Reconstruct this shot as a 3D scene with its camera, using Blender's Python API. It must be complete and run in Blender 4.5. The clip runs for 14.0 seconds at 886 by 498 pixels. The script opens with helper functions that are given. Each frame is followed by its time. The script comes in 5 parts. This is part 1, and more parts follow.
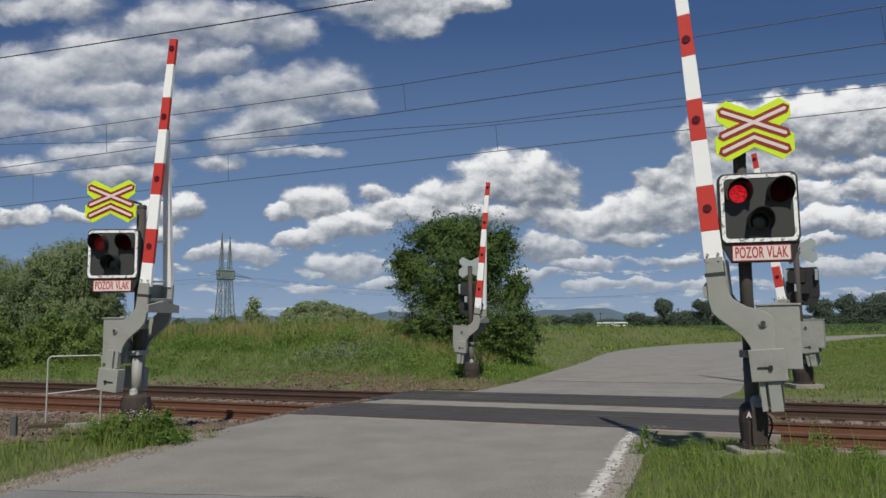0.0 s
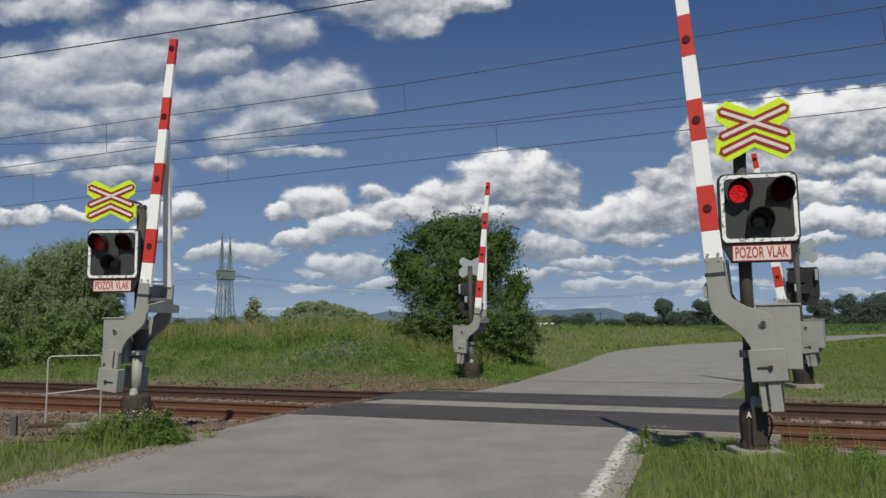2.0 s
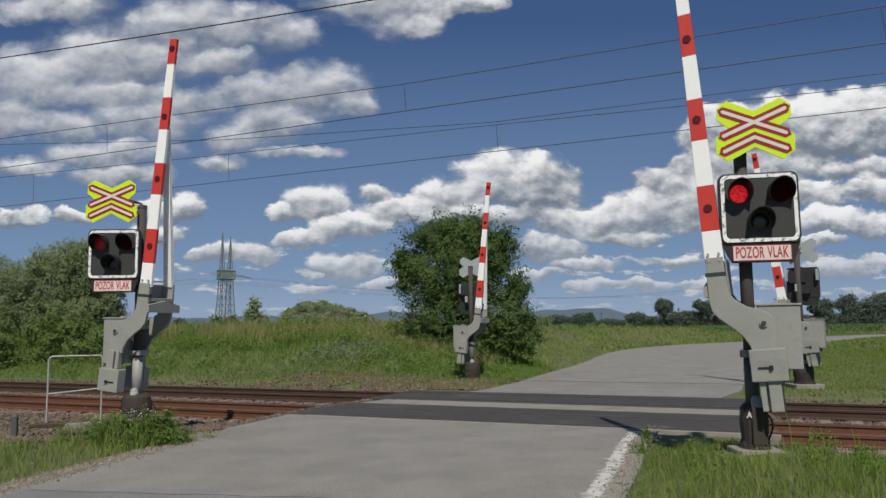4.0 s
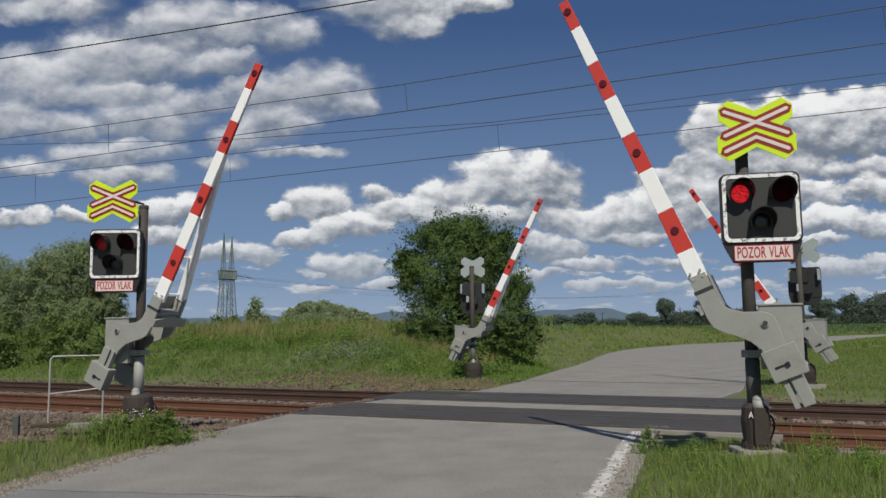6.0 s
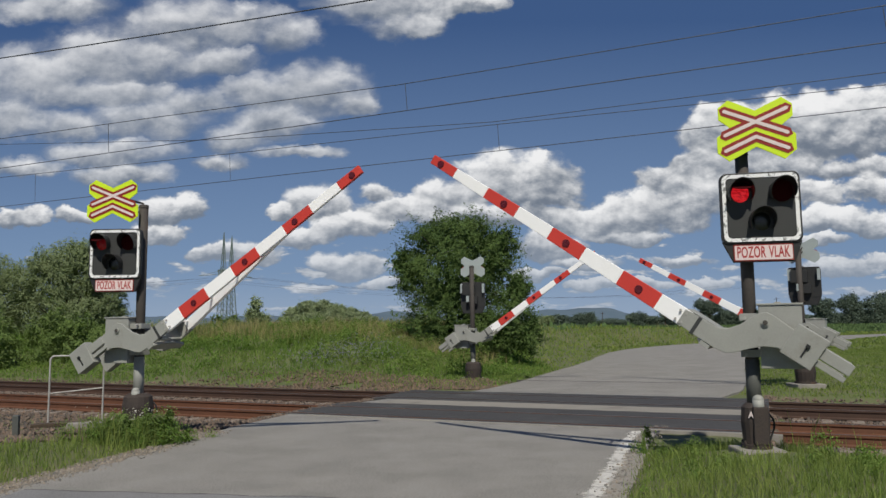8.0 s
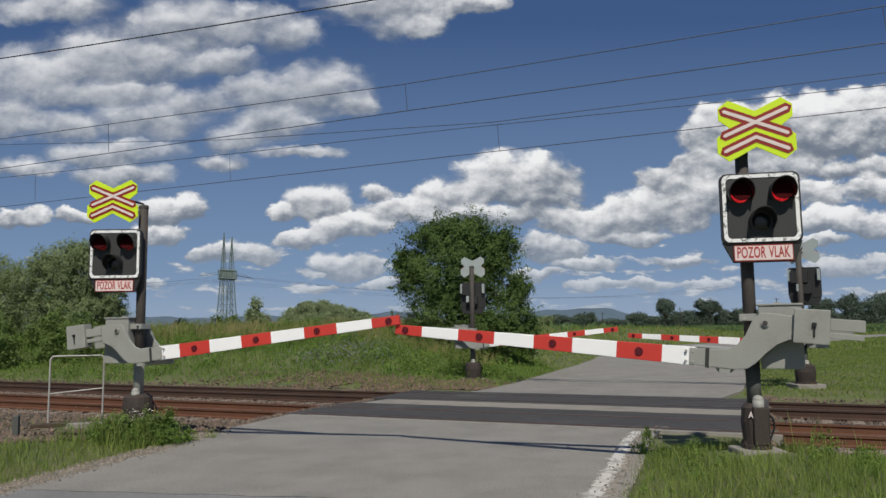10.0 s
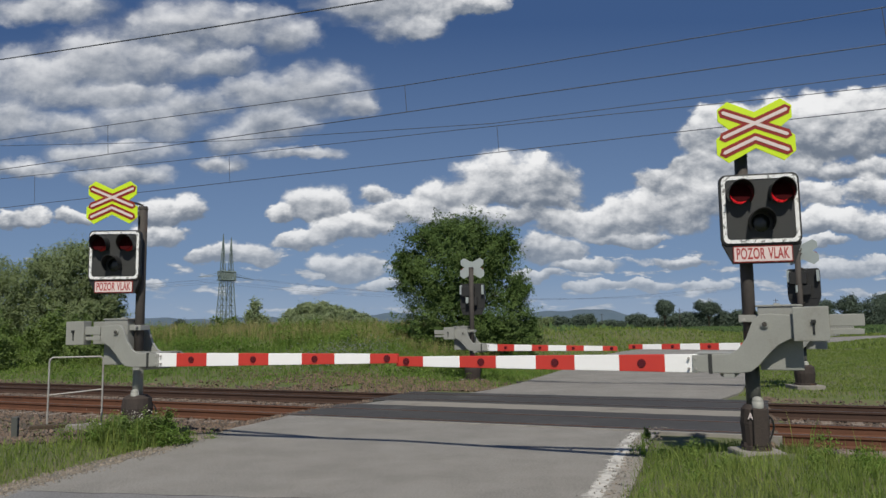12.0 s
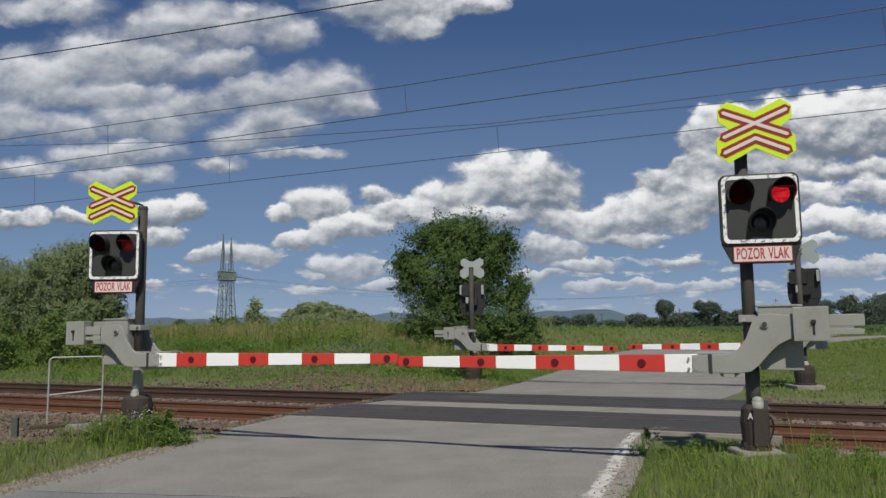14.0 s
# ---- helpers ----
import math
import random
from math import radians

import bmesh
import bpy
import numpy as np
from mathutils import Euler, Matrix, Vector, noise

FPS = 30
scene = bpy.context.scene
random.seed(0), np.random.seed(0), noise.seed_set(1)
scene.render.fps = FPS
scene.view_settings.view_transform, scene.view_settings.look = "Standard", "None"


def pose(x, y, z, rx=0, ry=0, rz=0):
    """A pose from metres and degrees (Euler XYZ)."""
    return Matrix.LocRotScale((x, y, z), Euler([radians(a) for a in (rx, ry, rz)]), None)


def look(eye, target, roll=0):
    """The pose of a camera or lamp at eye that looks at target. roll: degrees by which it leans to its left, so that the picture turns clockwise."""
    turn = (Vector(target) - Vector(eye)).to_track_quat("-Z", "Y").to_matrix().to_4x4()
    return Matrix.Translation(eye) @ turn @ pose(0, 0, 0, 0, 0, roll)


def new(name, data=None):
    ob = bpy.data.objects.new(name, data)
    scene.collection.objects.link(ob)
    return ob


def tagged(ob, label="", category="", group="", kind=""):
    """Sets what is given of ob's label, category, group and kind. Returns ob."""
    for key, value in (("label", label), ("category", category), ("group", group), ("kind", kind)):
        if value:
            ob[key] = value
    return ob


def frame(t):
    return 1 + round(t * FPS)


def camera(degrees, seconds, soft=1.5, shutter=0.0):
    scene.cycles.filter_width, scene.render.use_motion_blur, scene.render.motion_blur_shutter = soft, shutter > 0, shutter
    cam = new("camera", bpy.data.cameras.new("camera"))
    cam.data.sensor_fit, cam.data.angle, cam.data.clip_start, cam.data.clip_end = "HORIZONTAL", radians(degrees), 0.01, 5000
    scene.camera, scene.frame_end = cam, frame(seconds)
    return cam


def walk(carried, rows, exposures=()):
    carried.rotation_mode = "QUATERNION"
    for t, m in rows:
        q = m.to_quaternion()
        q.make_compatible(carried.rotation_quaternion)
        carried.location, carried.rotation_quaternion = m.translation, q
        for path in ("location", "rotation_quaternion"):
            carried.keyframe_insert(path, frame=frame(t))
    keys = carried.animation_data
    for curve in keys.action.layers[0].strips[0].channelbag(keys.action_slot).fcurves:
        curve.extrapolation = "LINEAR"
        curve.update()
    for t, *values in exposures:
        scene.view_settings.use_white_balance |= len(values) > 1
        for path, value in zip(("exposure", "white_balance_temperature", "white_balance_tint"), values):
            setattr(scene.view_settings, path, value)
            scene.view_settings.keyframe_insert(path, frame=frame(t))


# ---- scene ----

# ---- camera ----
cam = camera(61.685, 14.0, soft=1.5)
EYE = (0.0, 0.0, 2.024)


def aim(right_px, down_px):
    """The camera turned so that the picture shifts by so many 1/1313 rad to the right and down."""
    return pose(*EYE, 0, 0, 0) @ pose(0, 0, 0, 0, 0, math.degrees(right_px / 1313)) @ pose(0, 0, 0, 96.02 + math.degrees(down_px / 1313), 0, 0) @ pose(0, 0, 0, 0, 0, -0.682)


walk(cam, [(0, aim(-2, -2)), (3.2, aim(-1.6, -2)), (5.3, aim(0.2, -2)), (6.2, aim(1.2, -2)), (7.5, aim(1, -2.6)), (10.5, aim(1, -2)),
           (11.2, aim(0.3, -1.6)), (12, aim(0, 0)), (14, aim(0, 0))])

# ---- light ----
SUN_DIR = Vector((0.01, -0.78, 1.0)).normalized()
sun = new("sun", bpy.data.lights.new("sun", "SUN"))
sun.data.energy, sun.data.angle, sun.data.color = 3.9, radians(0.6), (1.0, 0.945, 0.83)
sun.matrix_world = look(SUN_DIR * 50, (0, 0, 0))
scene.view_settings.exposure = 0.0


class Nodes:
    """Short way to write node trees."""

    def __init__(self, tree):
        self.tree = tree
        tree.nodes.clear()

    def add(self, kind, **sets):
        n = self.tree.nodes.new(kind)
        for k, v in sets.items():
            if k in n.inputs:
                self.put(n.inputs[k], v)
        return n

    def put(self, socket, v):
        if isinstance(v, bpy.types.NodeSocket):
            self.tree.links.new(v, socket)
        elif isinstance(v, tuple) and len(v) == 3 and socket.type == "RGBA":
            socket.default_value = (*v, 1)
        else:
            socket.default_value = v

    def math(self, op, a, b=0.0, c=0.0, clamp=False):
        n = self.tree.nodes.new("ShaderNodeMath")
        n.operation, n.use_clamp = op, clamp
        for s, v in zip(n.inputs, (a, b, c)):
            self.put(s, v)
        return n.outputs[0]

    def ramp(self, v, lo, hi, a=0.0, b=1.0, smooth=True):
        n = self.tree.nodes.new("ShaderNodeMapRange")
        n.interpolation_type = "SMOOTHSTEP" if smooth else "LINEAR"
        for s, x in zip(n.inputs, (v, lo, hi, a, b)):
            self.put(s, x)
        return n.outputs[0]

    def mix(self, f, a, b, how="MIX"):
        n = self.tree.nodes.new("ShaderNodeMix")
        n.data_type, n.blend_type = "RGBA", how
        self.put(n.inputs[0], f), self.put(n.inputs[6], a), self.put(n.inputs[7], b)
        return n.outputs[2]

    def noise(self, vec, scale, detail=4.0, rough=0.55, distort=0.0):
        n = self.add("ShaderNodeTexNoise", Vector=vec, Scale=scale, Detail=detail, Roughness=rough, Distortion=distort)
        return n.outputs["Fac"]


# The clouds, in thousandths: bearing, height, half width and half height of each billow.
HIGH_BANK = ((-355, 415, 84, 34), (-449, 371, 92, 37), (-566, 340, 84, 38), (-276, 418, 53, 27), (-217, 405, 31, 24), (-547, 450, 69, 20), (-311, 368, 46, 20), (-494, 322, 115, 17), (-598, 289, 50, 27), (-415, 286, 69, 24),
             (-345, 307, 42, 18), (-524, 280, 46, 20), (-452, 239, 69, 18), (-572, 221, 46, 12), (-440, 210, 46, 15), (-63, 450, 84, 31), (-47, 415, 46, 18), (32, 449, 53, 18), (-134, 454, 46, 12))
SCATTERED = ((-244, 319, 47, 26), (-173, 321, 57, 31), (-126, 303, 27, 15), (-235, 280, 46, 20), (-282, 257, 37, 17), (-301, 225, 29, 12), (-192, 240, 46, 8), (-172, 165, 37, 24), (-221, 156, 18, 12), (-392, 154, 32, 20), (-356, 161, 26, 17),
             (-387, 125, 37, 14), (-573, 154, 34, 11), (-264, 99, 46, 15), (-313, 97, 31, 9), (-191, 119, 38, 14), (-141, 131, 42, 15), (-126, 80, 44, 18), (-416, 64, 38, 7), (-503, 154, 24, 10), (-172, 52, 23, 7), (-80, 56, 31, 8))
MIDDLE_ROW = ((77, 196, 55, 31), (138, 187, 50, 38), (13, 173, 46, 23), (-49, 158, 53, 15), (-89, 179, 20, 11), (-111, 140, 43, 14), (59, 147, 115, 15), (274, 144, 65, 32), (212, 132, 34, 23), (166, 132, 37, 15),
              (134, 102, 47, 20), (316, 144, 42, 27), (257, 113, 53, 9), (191, 80, 38, 9), (209, 52, 37, 8), (126, 68, 26, 8), (278, 51, 34, 8), (317, 82, 46, 8), (354, 51, 31, 7))
TOWERS = ((395, 249, 63, 43), (481, 256, 84, 50), (559, 261, 84, 50), (345, 216, 38, 18), (606, 266, 46, 47), (311, 193, 43, 21), (356, 170, 61, 29), (514, 176, 42, 17), (588, 177, 37, 21), (527, 136, 61, 18),
          (592, 127, 31, 18), (546, 74, 53, 13), (502, 105, 38, 10), (439, 209, 92, 23), (570, 207, 69, 15), (574, 37, 31, 6))


def cloud(n, u, v, cu, cv, ru, rv):
    """One billow round (cu, cv) of the sky, flatter below: its depth, and how high in it a place lies."""
    du = n.math("MULTIPLY_ADD", u, 1 / ru, -cu / ru)
    dv = n.math("MULTIPLY_ADD", v, 1 / rv, -cv / rv)
    low = n.math("MINIMUM", dv, n.math("MULTIPLY", dv, 1.35))
    r = n.math("MULTIPLY_ADD", du, du, n.math("MULTIPLY", low, low))
    return n.math("SUBTRACT", 1.0, r), dv


def sky():
    world = bpy.data.worlds.new("sky")
    scene.world = world
    world.use_nodes = True
    n = Nodes(world.node_tree)
    tex = n.add("ShaderNodeTexSky")
    tex.sky_type, tex.sun_disc = "NISHITA", False
    tex.sun_elevation, tex.sun_rotation = math.asin(SUN_DIR.z), math.atan2(SUN_DIR.x, SUN_DIR.y)
    tex.air_density, tex.dust_density, tex.ozone_density = 1.0, 0.6, 3.0
    way = n.add("ShaderNodeTexCoord").outputs["Generated"]
    xyz = n.add("ShaderNodeSeparateXYZ", Vector=way)
    x, y, z = xyz.outputs
    ahead = n.math("MAXIMUM", n.math("ABSOLUTE", y), 0.05)
    u, v = n.math("DIVIDE", x, ahead), n.math("DIVIDE", z, ahead)
    flat_u, flat_v = u, v
    uv = n.add("ShaderNodeCombineXYZ", X=u, Y=n.math("MULTIPLY", v, 1.4), Z=0.0).outputs[0]

    def moved(by):
        shift = n.add("ShaderNodeVectorMath", **{"Vector": uv})
        shift.inputs[1].default_value = by
        return shift.outputs[0]

    uv2 = moved((3.7, 1.9, 0.6))
    billow = n.noise(uv, 13.0, 9.0, 0.60, 0.1)
    above = n.noise(moved((-0.004, 0.013, 0.0)), 13.0, 6.0, 0.58, 0.1)
    fluff = n.noise(uv2, 34.0, 6.0, 0.6, 0.1)
    low = n.noise(uv2, 3.1, 3.0, 0.5)
    wob = n.math("MULTIPLY_ADD", billow, 2.5, n.math("MULTIPLY_ADD", fluff, 1.0, -1.75))
    wu, wv = n.noise(uv2, 16.0, 5.0, 0.6), n.noise(uv, 18.0, 5.0, 0.6)
    u = n.math("ADD", u, n.math("MULTIPLY", n.math("SUBTRACT", wu, 0.5), 0.07))
    v = n.math("ADD", v, n.math("MULTIPLY", n.math("SUBTRACT", wv, 0.5), 0.04))
    puffs = n.add("ShaderNodeTexVoronoi", Vector=n.add("ShaderNodeCombineXYZ", X=u, Y=n.math("MULTIPLY", v, 1.4), Z=0.0).outputs[0], Scale=24.0, Detail=1.0, Roughness=0.45, Lacunarity=2.1, Smoothness=0.5)
    puffs.feature = "SMOOTH_F1"
    puff = n.math("SUBTRACT", 0.66, puffs.outputs["Distance"])
    depth, total, tall = -4.0, 0.001, 0.0
    for cu, cv, ru, rv in HIGH_BANK + SCATTERED + MIDDLE_ROW + TOWERS:
        d, dv = cloud(n, u, v, cu / 1000, cv / 1000, ru * 0.00124, rv * 0.00128)
        w = n.math("POWER", n.math("MAXIMUM", n.math("ADD", d, 0.5), 0.0), 3.0)
        total = n.math("ADD", total, w)
        tall = n.math("MULTIPLY_ADD", w, dv, tall)
        depth = n.math("SMOOTH_MAX", depth, d, 0.3)
    height = n.math("DIVIDE", tall, total)
    # the open sky beyond: loose clouds, and rows of small ones low down
    loose = n.ramp(n.math("ADD", n.noise(uv, 7.0, 8.0, 0.6), n.math("MULTIPLY", low, 0.6)), 0.86, 1.06, -1.2, 0.55)
    away = n.ramp(n.math("ABSOLUTE", u), 0.64, 0.8)
    behind = n.ramp(y, 0.0, 0.1, 1.0, 0.0)
    high = n.ramp(v, 0.5, 0.62)
    away = n.math("MAXIMUM", n.math("MAXIMUM", away, behind), high)
    loose = n.math("SUBTRACT", loose, n.math("MULTIPLY", n.math("SUBTRACT", 1.0, away), 2.0))
    depth = n.math("MAXIMUM", n.math("MAXIMUM", depth, -3.0), loose)
    rows = n.add("ShaderNodeCombineXYZ", X=n.math("MULTIPLY_ADD", u, 0.3, n.math("MULTIPLY", flat_u, 0.7)), Y=n.math("MULTIPLY", n.math("MULTIPLY_ADD", v, 0.25, n.math("MULTIPLY", flat_v, 0.75)), 3.4), Z=3.0).outputs[0]
    small = n.noise(rows, 19.0, 6.0, 0.55)
    band = n.math("MULTIPLY", n.ramp(v, 0.0, 0.02), n.ramp(v, 0.09, 0.17, 1.0, 0.0))
    small = n.math("ADD", n.ramp(small, 0.44, 0.70, -0.5, 0.6, False), n.math("MULTIPLY", n.math("SUBTRACT", band, 1.0), 1.6))
    tuft = n.math("ADD", small, n.math("MULTIPLY", wob, 0.18))
    depth = n.math("ADD", depth, n.math("MULTIPLY_ADD", wob, 0.5, n.math("MULTIPLY", puff, 1.0)))
    height = n.math("MAXIMUM", n.math("MINIMUM", height, 1.0), -1.0)
    over = n.math("GREATER_THAN", tuft, depth)
    peak = n.math("MULTIPLY_ADD", n.noise(rows, 19.0, 4.0, 0.6), 2.4, -1.25)
    height = n.math("MULTIPLY_ADD", over, n.math("SUBTRACT", peak, height), height)
    depth = n.math("MAXIMUM", depth, tuft)
    soft = n.math("MULTIPLY", n.ramp(u, 0.15, -0.2), n.ramp(v, 0.14, 0.27))
    cover = n.ramp(depth, n.math("MULTIPLY_ADD", soft, -0.85, -0.12), n.math("MULTIPLY_ADD", soft, 0.65, 0.38))
    # the sunlit tops of every billow, the grey of its foot
    lit = n.math("MULTIPLY_ADD", height, n.math("MULTIPLY_ADD", soft, -0.45, 1.0), n.math("MULTIPLY", n.math("SUBTRACT", billow, above), n.math("MULTIPLY_ADD", soft, -1.5, 3.0)))
    lit = n.math("ADD", lit, n.math("MULTIPLY", n.math("SUBTRACT", fluff, 0.5), 0.5))
    lit = n.math("ADD", lit, n.math("MULTIPLY", n.math("SUBTRACT", low, 0.5), 0.9))
    lit = n.math("ADD", lit, n.math("MULTIPLY", puff, n.math("MULTIPLY_ADD", soft, -0.2, 0.7)))
    lit = n.math("SUBTRACT", lit, n.ramp(depth, 0.5, 2.0, 0.12, 0.45))
    white = n.ramp(n.math("MULTIPLY_ADD", soft, 0.1, lit), -0.70, 0.85)
    white = n.math("MULTIPLY", white, n.math("MULTIPLY_ADD", cover, 0.65, 0.35))
    colour = n.mix(white, (0.185, 0.222, 0.28), (1.0, 1.0, 1.0))
    colour = n.mix(n.ramp(flat_v, 0.02, 0.17, 0.62, 0.0), colour, (0.36, 0.43, 0.535))
    v = flat_v
    blue = n.mix(n.ramp(v, 0.0, 0.42, smooth=False), (0.215, 0.33, 0.53), (0.047, 0.103, 0.252))
    air = n.mix(1.0, tex.outputs[0], (0.10, 0.10, 0.10), "MULTIPLY")
    clear = n.mix(0.9, air, blue)
    out = n.mix(n.math("MULTIPLY", cover, n.math("MULTIPLY_ADD", soft, -0.14, 0.97)), clear, colour)
    haze = n.ramp(v, 0.0, 0.08, 0.4, 0.0)
    out = n.mix(haze, out, (0.42, 0.50, 0.61))
    bg = n.add("ShaderNodeBackground", Color=out, Strength=0.88)
    n.tree.links.new(bg.outputs[0], n.add("ShaderNodeOutputWorld").inputs[0])


sky()

# ---- materials ----
def material(name, colour, other=None, rough=0.7, metal=0.0, scale=6.0, fine=60.0, bump=0.15, amount=0.6, spec=0.4, stain=None, per_piece=0.0, glow=0.0, trans=0.0, streak=1.0, stain_at=(0.55, 0.72), grain=0.4):
    """A procedural surface: two colours mixed at a coarse and a fine scale, stains and relief."""
    m = bpy.data.materials.new(name)
    m.use_nodes = True
    n = Nodes(m.node_tree)
    other = other or tuple(c * 0.72 for c in colour)
    at = n.add("ShaderNodeTexCoord").outputs["Object"]
    if streak != 1.0:
        at = n.add("ShaderNodeMapping", Vector=at, Scale=(1, 1, streak)).outputs[0]
    big, small = n.noise(at, scale, 5.0, 0.6), n.noise(at, fine, 3.0, 0.6)
    f = n.math("ADD", n.math("MULTIPLY", n.ramp(big, 0.3, 0.7), 1 - grain), n.math("MULTIPLY", n.ramp(small, 0.3, 0.7), grain))
    col = n.mix(n.math("MULTIPLY", f, amount), colour, other)
    if stain:
        spots = n.noise(at, scale * 0.45, 6.0, 0.65, 0.4)
        col = n.mix(n.math("MULTIPLY", n.ramp(spots, *stain_at), 0.75), col, stain)
    if per_piece:
        rnd = n.add("ShaderNodeNewGeometry").outputs["Random Per Island"]
        col = n.mix(1.0, col, n.add("ShaderNodeCombineColor", Red=n.math("MULTIPLY_ADD", rnd, per_piece, 1 - per_piece / 2), Green=n.math("MULTIPLY_ADD", rnd, per_piece * 0.8, 1 - per_piece * 0.4), Blue=n.math("MULTIPLY_ADD", rnd, per_piece * 0.6, 1 - per_piece * 0.3)).outputs[0], "MULTIPLY")
    bsdf = n.add("ShaderNodeBsdfPrincipled", **{"Base Color": col, "Metallic": metal, "Specular IOR Level": spec})
    n.put(bsdf.inputs["Roughness"], n.math("MULTIPLY_ADD", small, 0.25, rough - 0.12, True))
    if glow:
        n.put(bsdf.inputs["Emission Color"], col), n.put(bsdf.inputs["Emission Strength"], glow)
    if bump:
        b = n.add("ShaderNodeBump", Strength=bump, Distance=0.02, Height=n.math("ADD", small, n.math("MULTIPLY", big, 0.5)))
        n.put(bsdf.inputs["Normal"], b.outputs[0])
    out = n.add("ShaderNodeOutputMaterial")
    if trans:
        leaf = n.add("ShaderNodeBsdfTranslucent", Color=n.mix(1.0, col, (1.5, 1.6, 0.8), "MULTIPLY"))
        mx = n.add("ShaderNodeMixShader", Fac=trans)
        n.tree.links.new(bsdf.outputs[0], mx.inputs[1]), n.tree.links.new(leaf.outputs[0], mx.inputs[2])
        n.tree.links.new(mx.outputs[0], out.inputs[0])
    else:
        n.tree.links.new(bsdf.outputs[0], out.inputs[0])
    return m


GREY = material("grey_paint", (0.32, 0.325, 0.30), (0.25, 0.252, 0.232), 0.55, scale=3, fine=40, bump=0.05, stain=(0.17, 0.15, 0.12), stain_at=(0.56, 0.78))
DARK_STEEL = material("weathered_post", (0.066, 0.058, 0.052), (0.036, 0.032, 0.03), 0.75, scale=5, fine=50, stain=(0.14, 0.075, 0.04))
SLEEVE = material("dark_grey_paint", (0.10, 0.105, 0.098), (0.07, 0.072, 0.068), 0.65, scale=5, fine=50, bump=0.08, stain=(0.06, 0.05, 0.04))
BLACK = material("black_enamel", (0.022, 0.023, 0.024), (0.035, 0.034, 0.033), 0.5, scale=4, fine=30, bump=0.05)
PANEL = material("panel_grey", (0.036, 0.038, 0.038), (0.046, 0.047, 0.046), 0.6, scale=3, fine=30, bump=0.05)
WHITE = material("white_paint", (0.93, 0.93, 0.93), (0.87, 0.87, 0.87), 0.5, scale=4, fine=40, bump=0.04, stain=(0.6, 0.58, 0.55), stain_at=(0.66, 0.85))
RIM = material("worn_white_rim", (0.86, 0.87, 0.87), (0.7, 0.7, 0.7), 0.5, scale=34, fine=60, bump=0.05, stain=(0.05, 0.05, 0.05), stain_at=(0.54, 0.60))
RED = material("red_paint", (0.58, 0.05, 0.036), (0.50, 0.045, 0.036), 0.5, scale=4, fine=40, bump=0.04)
REFLECTOR = material("red_reflector", (0.11, 0.008, 0.012), (0.07, 0.006, 0.01), 0.25, scale=20, fine=120, spec=0.6)
YELLOW = material("fluorescent_yellow", (0.60, 0.80, 0.02), (0.55, 0.74, 0.02), 0.45, scale=3, fine=60, bump=0.02, amount=0.3)
SIGN_RED = material("sign_red", (0.27, 0.022, 0.014), (0.22, 0.02, 0.014), 0.5, bump=0.02)
SIGN_WHITE = material("sign_white", (0.72, 0.63, 0.61), (0.64, 0.55, 0.54), 0.5, bump=0.02)
SIGN_BACK = material("sign_back", (0.42, 0.47, 0.46), (0.34, 0.38, 0.38), 0.45, 0.3, scale=4)
LETTER_RED = material("letter_red", (0.42, 0.05, 0.05), None, 0.6, bump=0.0)
LAMP_RED = material("lit_red_lens", (0.92, 0.03, 0.04), (0.22, 0.0, 0.004), 0.3, scale=22, fine=60, glow=0.85, bump=0.0, amount=1.0, streak=3.0, stain=(0.30, 0.0, 0.003), stain_at=(0.48, 0.58))
LAMP_DIM = material("lit_red_lens_aside", (0.25, 0.008, 0.01), (0.08, 0.0, 0.002), 0.3, scale=14, fine=45, glow=0.25, bump=0.0, amount=1.0, streak=3.0)
# the look of an unlit lens, for the added flap that hides the lit one
BLINK_FLAP = material("blink_flap_red", (0.045, 0.006, 0.007), (0.025, 0.003, 0.004), 0.95, scale=30, fine=90, spec=0.02)
LENS_BLIND = material("dark_lens", (0.012, 0.016, 0.018), None, 0.2, scale=30, spec=0.6)
CAST = material("rusty_cast_iron", (0.055, 0.042, 0.036), (0.03, 0.026, 0.025), 0.8, scale=5, fine=40, bump=0.3, stain=(0.15, 0.07, 0.035))
CONCRETE = material("old_concrete", (0.29, 0.272, 0.24), (0.20, 0.186, 0.162), 0.9, scale=4, fine=50, bump=0.4, stain=(0.17, 0.15, 0.12))
ASPHALT = material("worn_asphalt", (0.318, 0.302, 0.276), (0.132, 0.125, 0.111), 0.9, scale=0.9, fine=42, bump=0.6, grain=0.72, stain=(0.29, 0.268, 0.235), amount=0.95)
OLD_ASPHALT = material("old_asphalt", (0.255, 0.252, 0.25), (0.12, 0.118, 0.116), 0.9, scale=0.9, fine=42, bump=0.6, grain=0.72, amount=0.9)
NEW_ASPHALT = material("dark_asphalt", (0.060, 0.058, 0.057), (0.036, 0.035, 0.035), 0.85, scale=0.8, fine=90, bump=0.35, stain=(0.10, 0.098, 0.095))
ROAD_LINE = material("worn_road_line", (0.62, 0.60, 0.56), (0.36, 0.345, 0.32), 0.85, scale=9, fine=80, bump=0.25, stain=(0.25, 0.24, 0.22), stain_at=(0.45, 0.62), grain=0.6)
PALE = material("pale_strip", (0.27, 0.25, 0.215), (0.19, 0.175, 0.15), 0.9, scale=1.5, fine=40, bump=0.3, stain=(0.13, 0.11, 0.09))
GRIT = material("grit", (0.26, 0.235, 0.20), (0.16, 0.135, 0.105), 0.9, scale=2, fine=30, bump=0, per_piece=0.8)
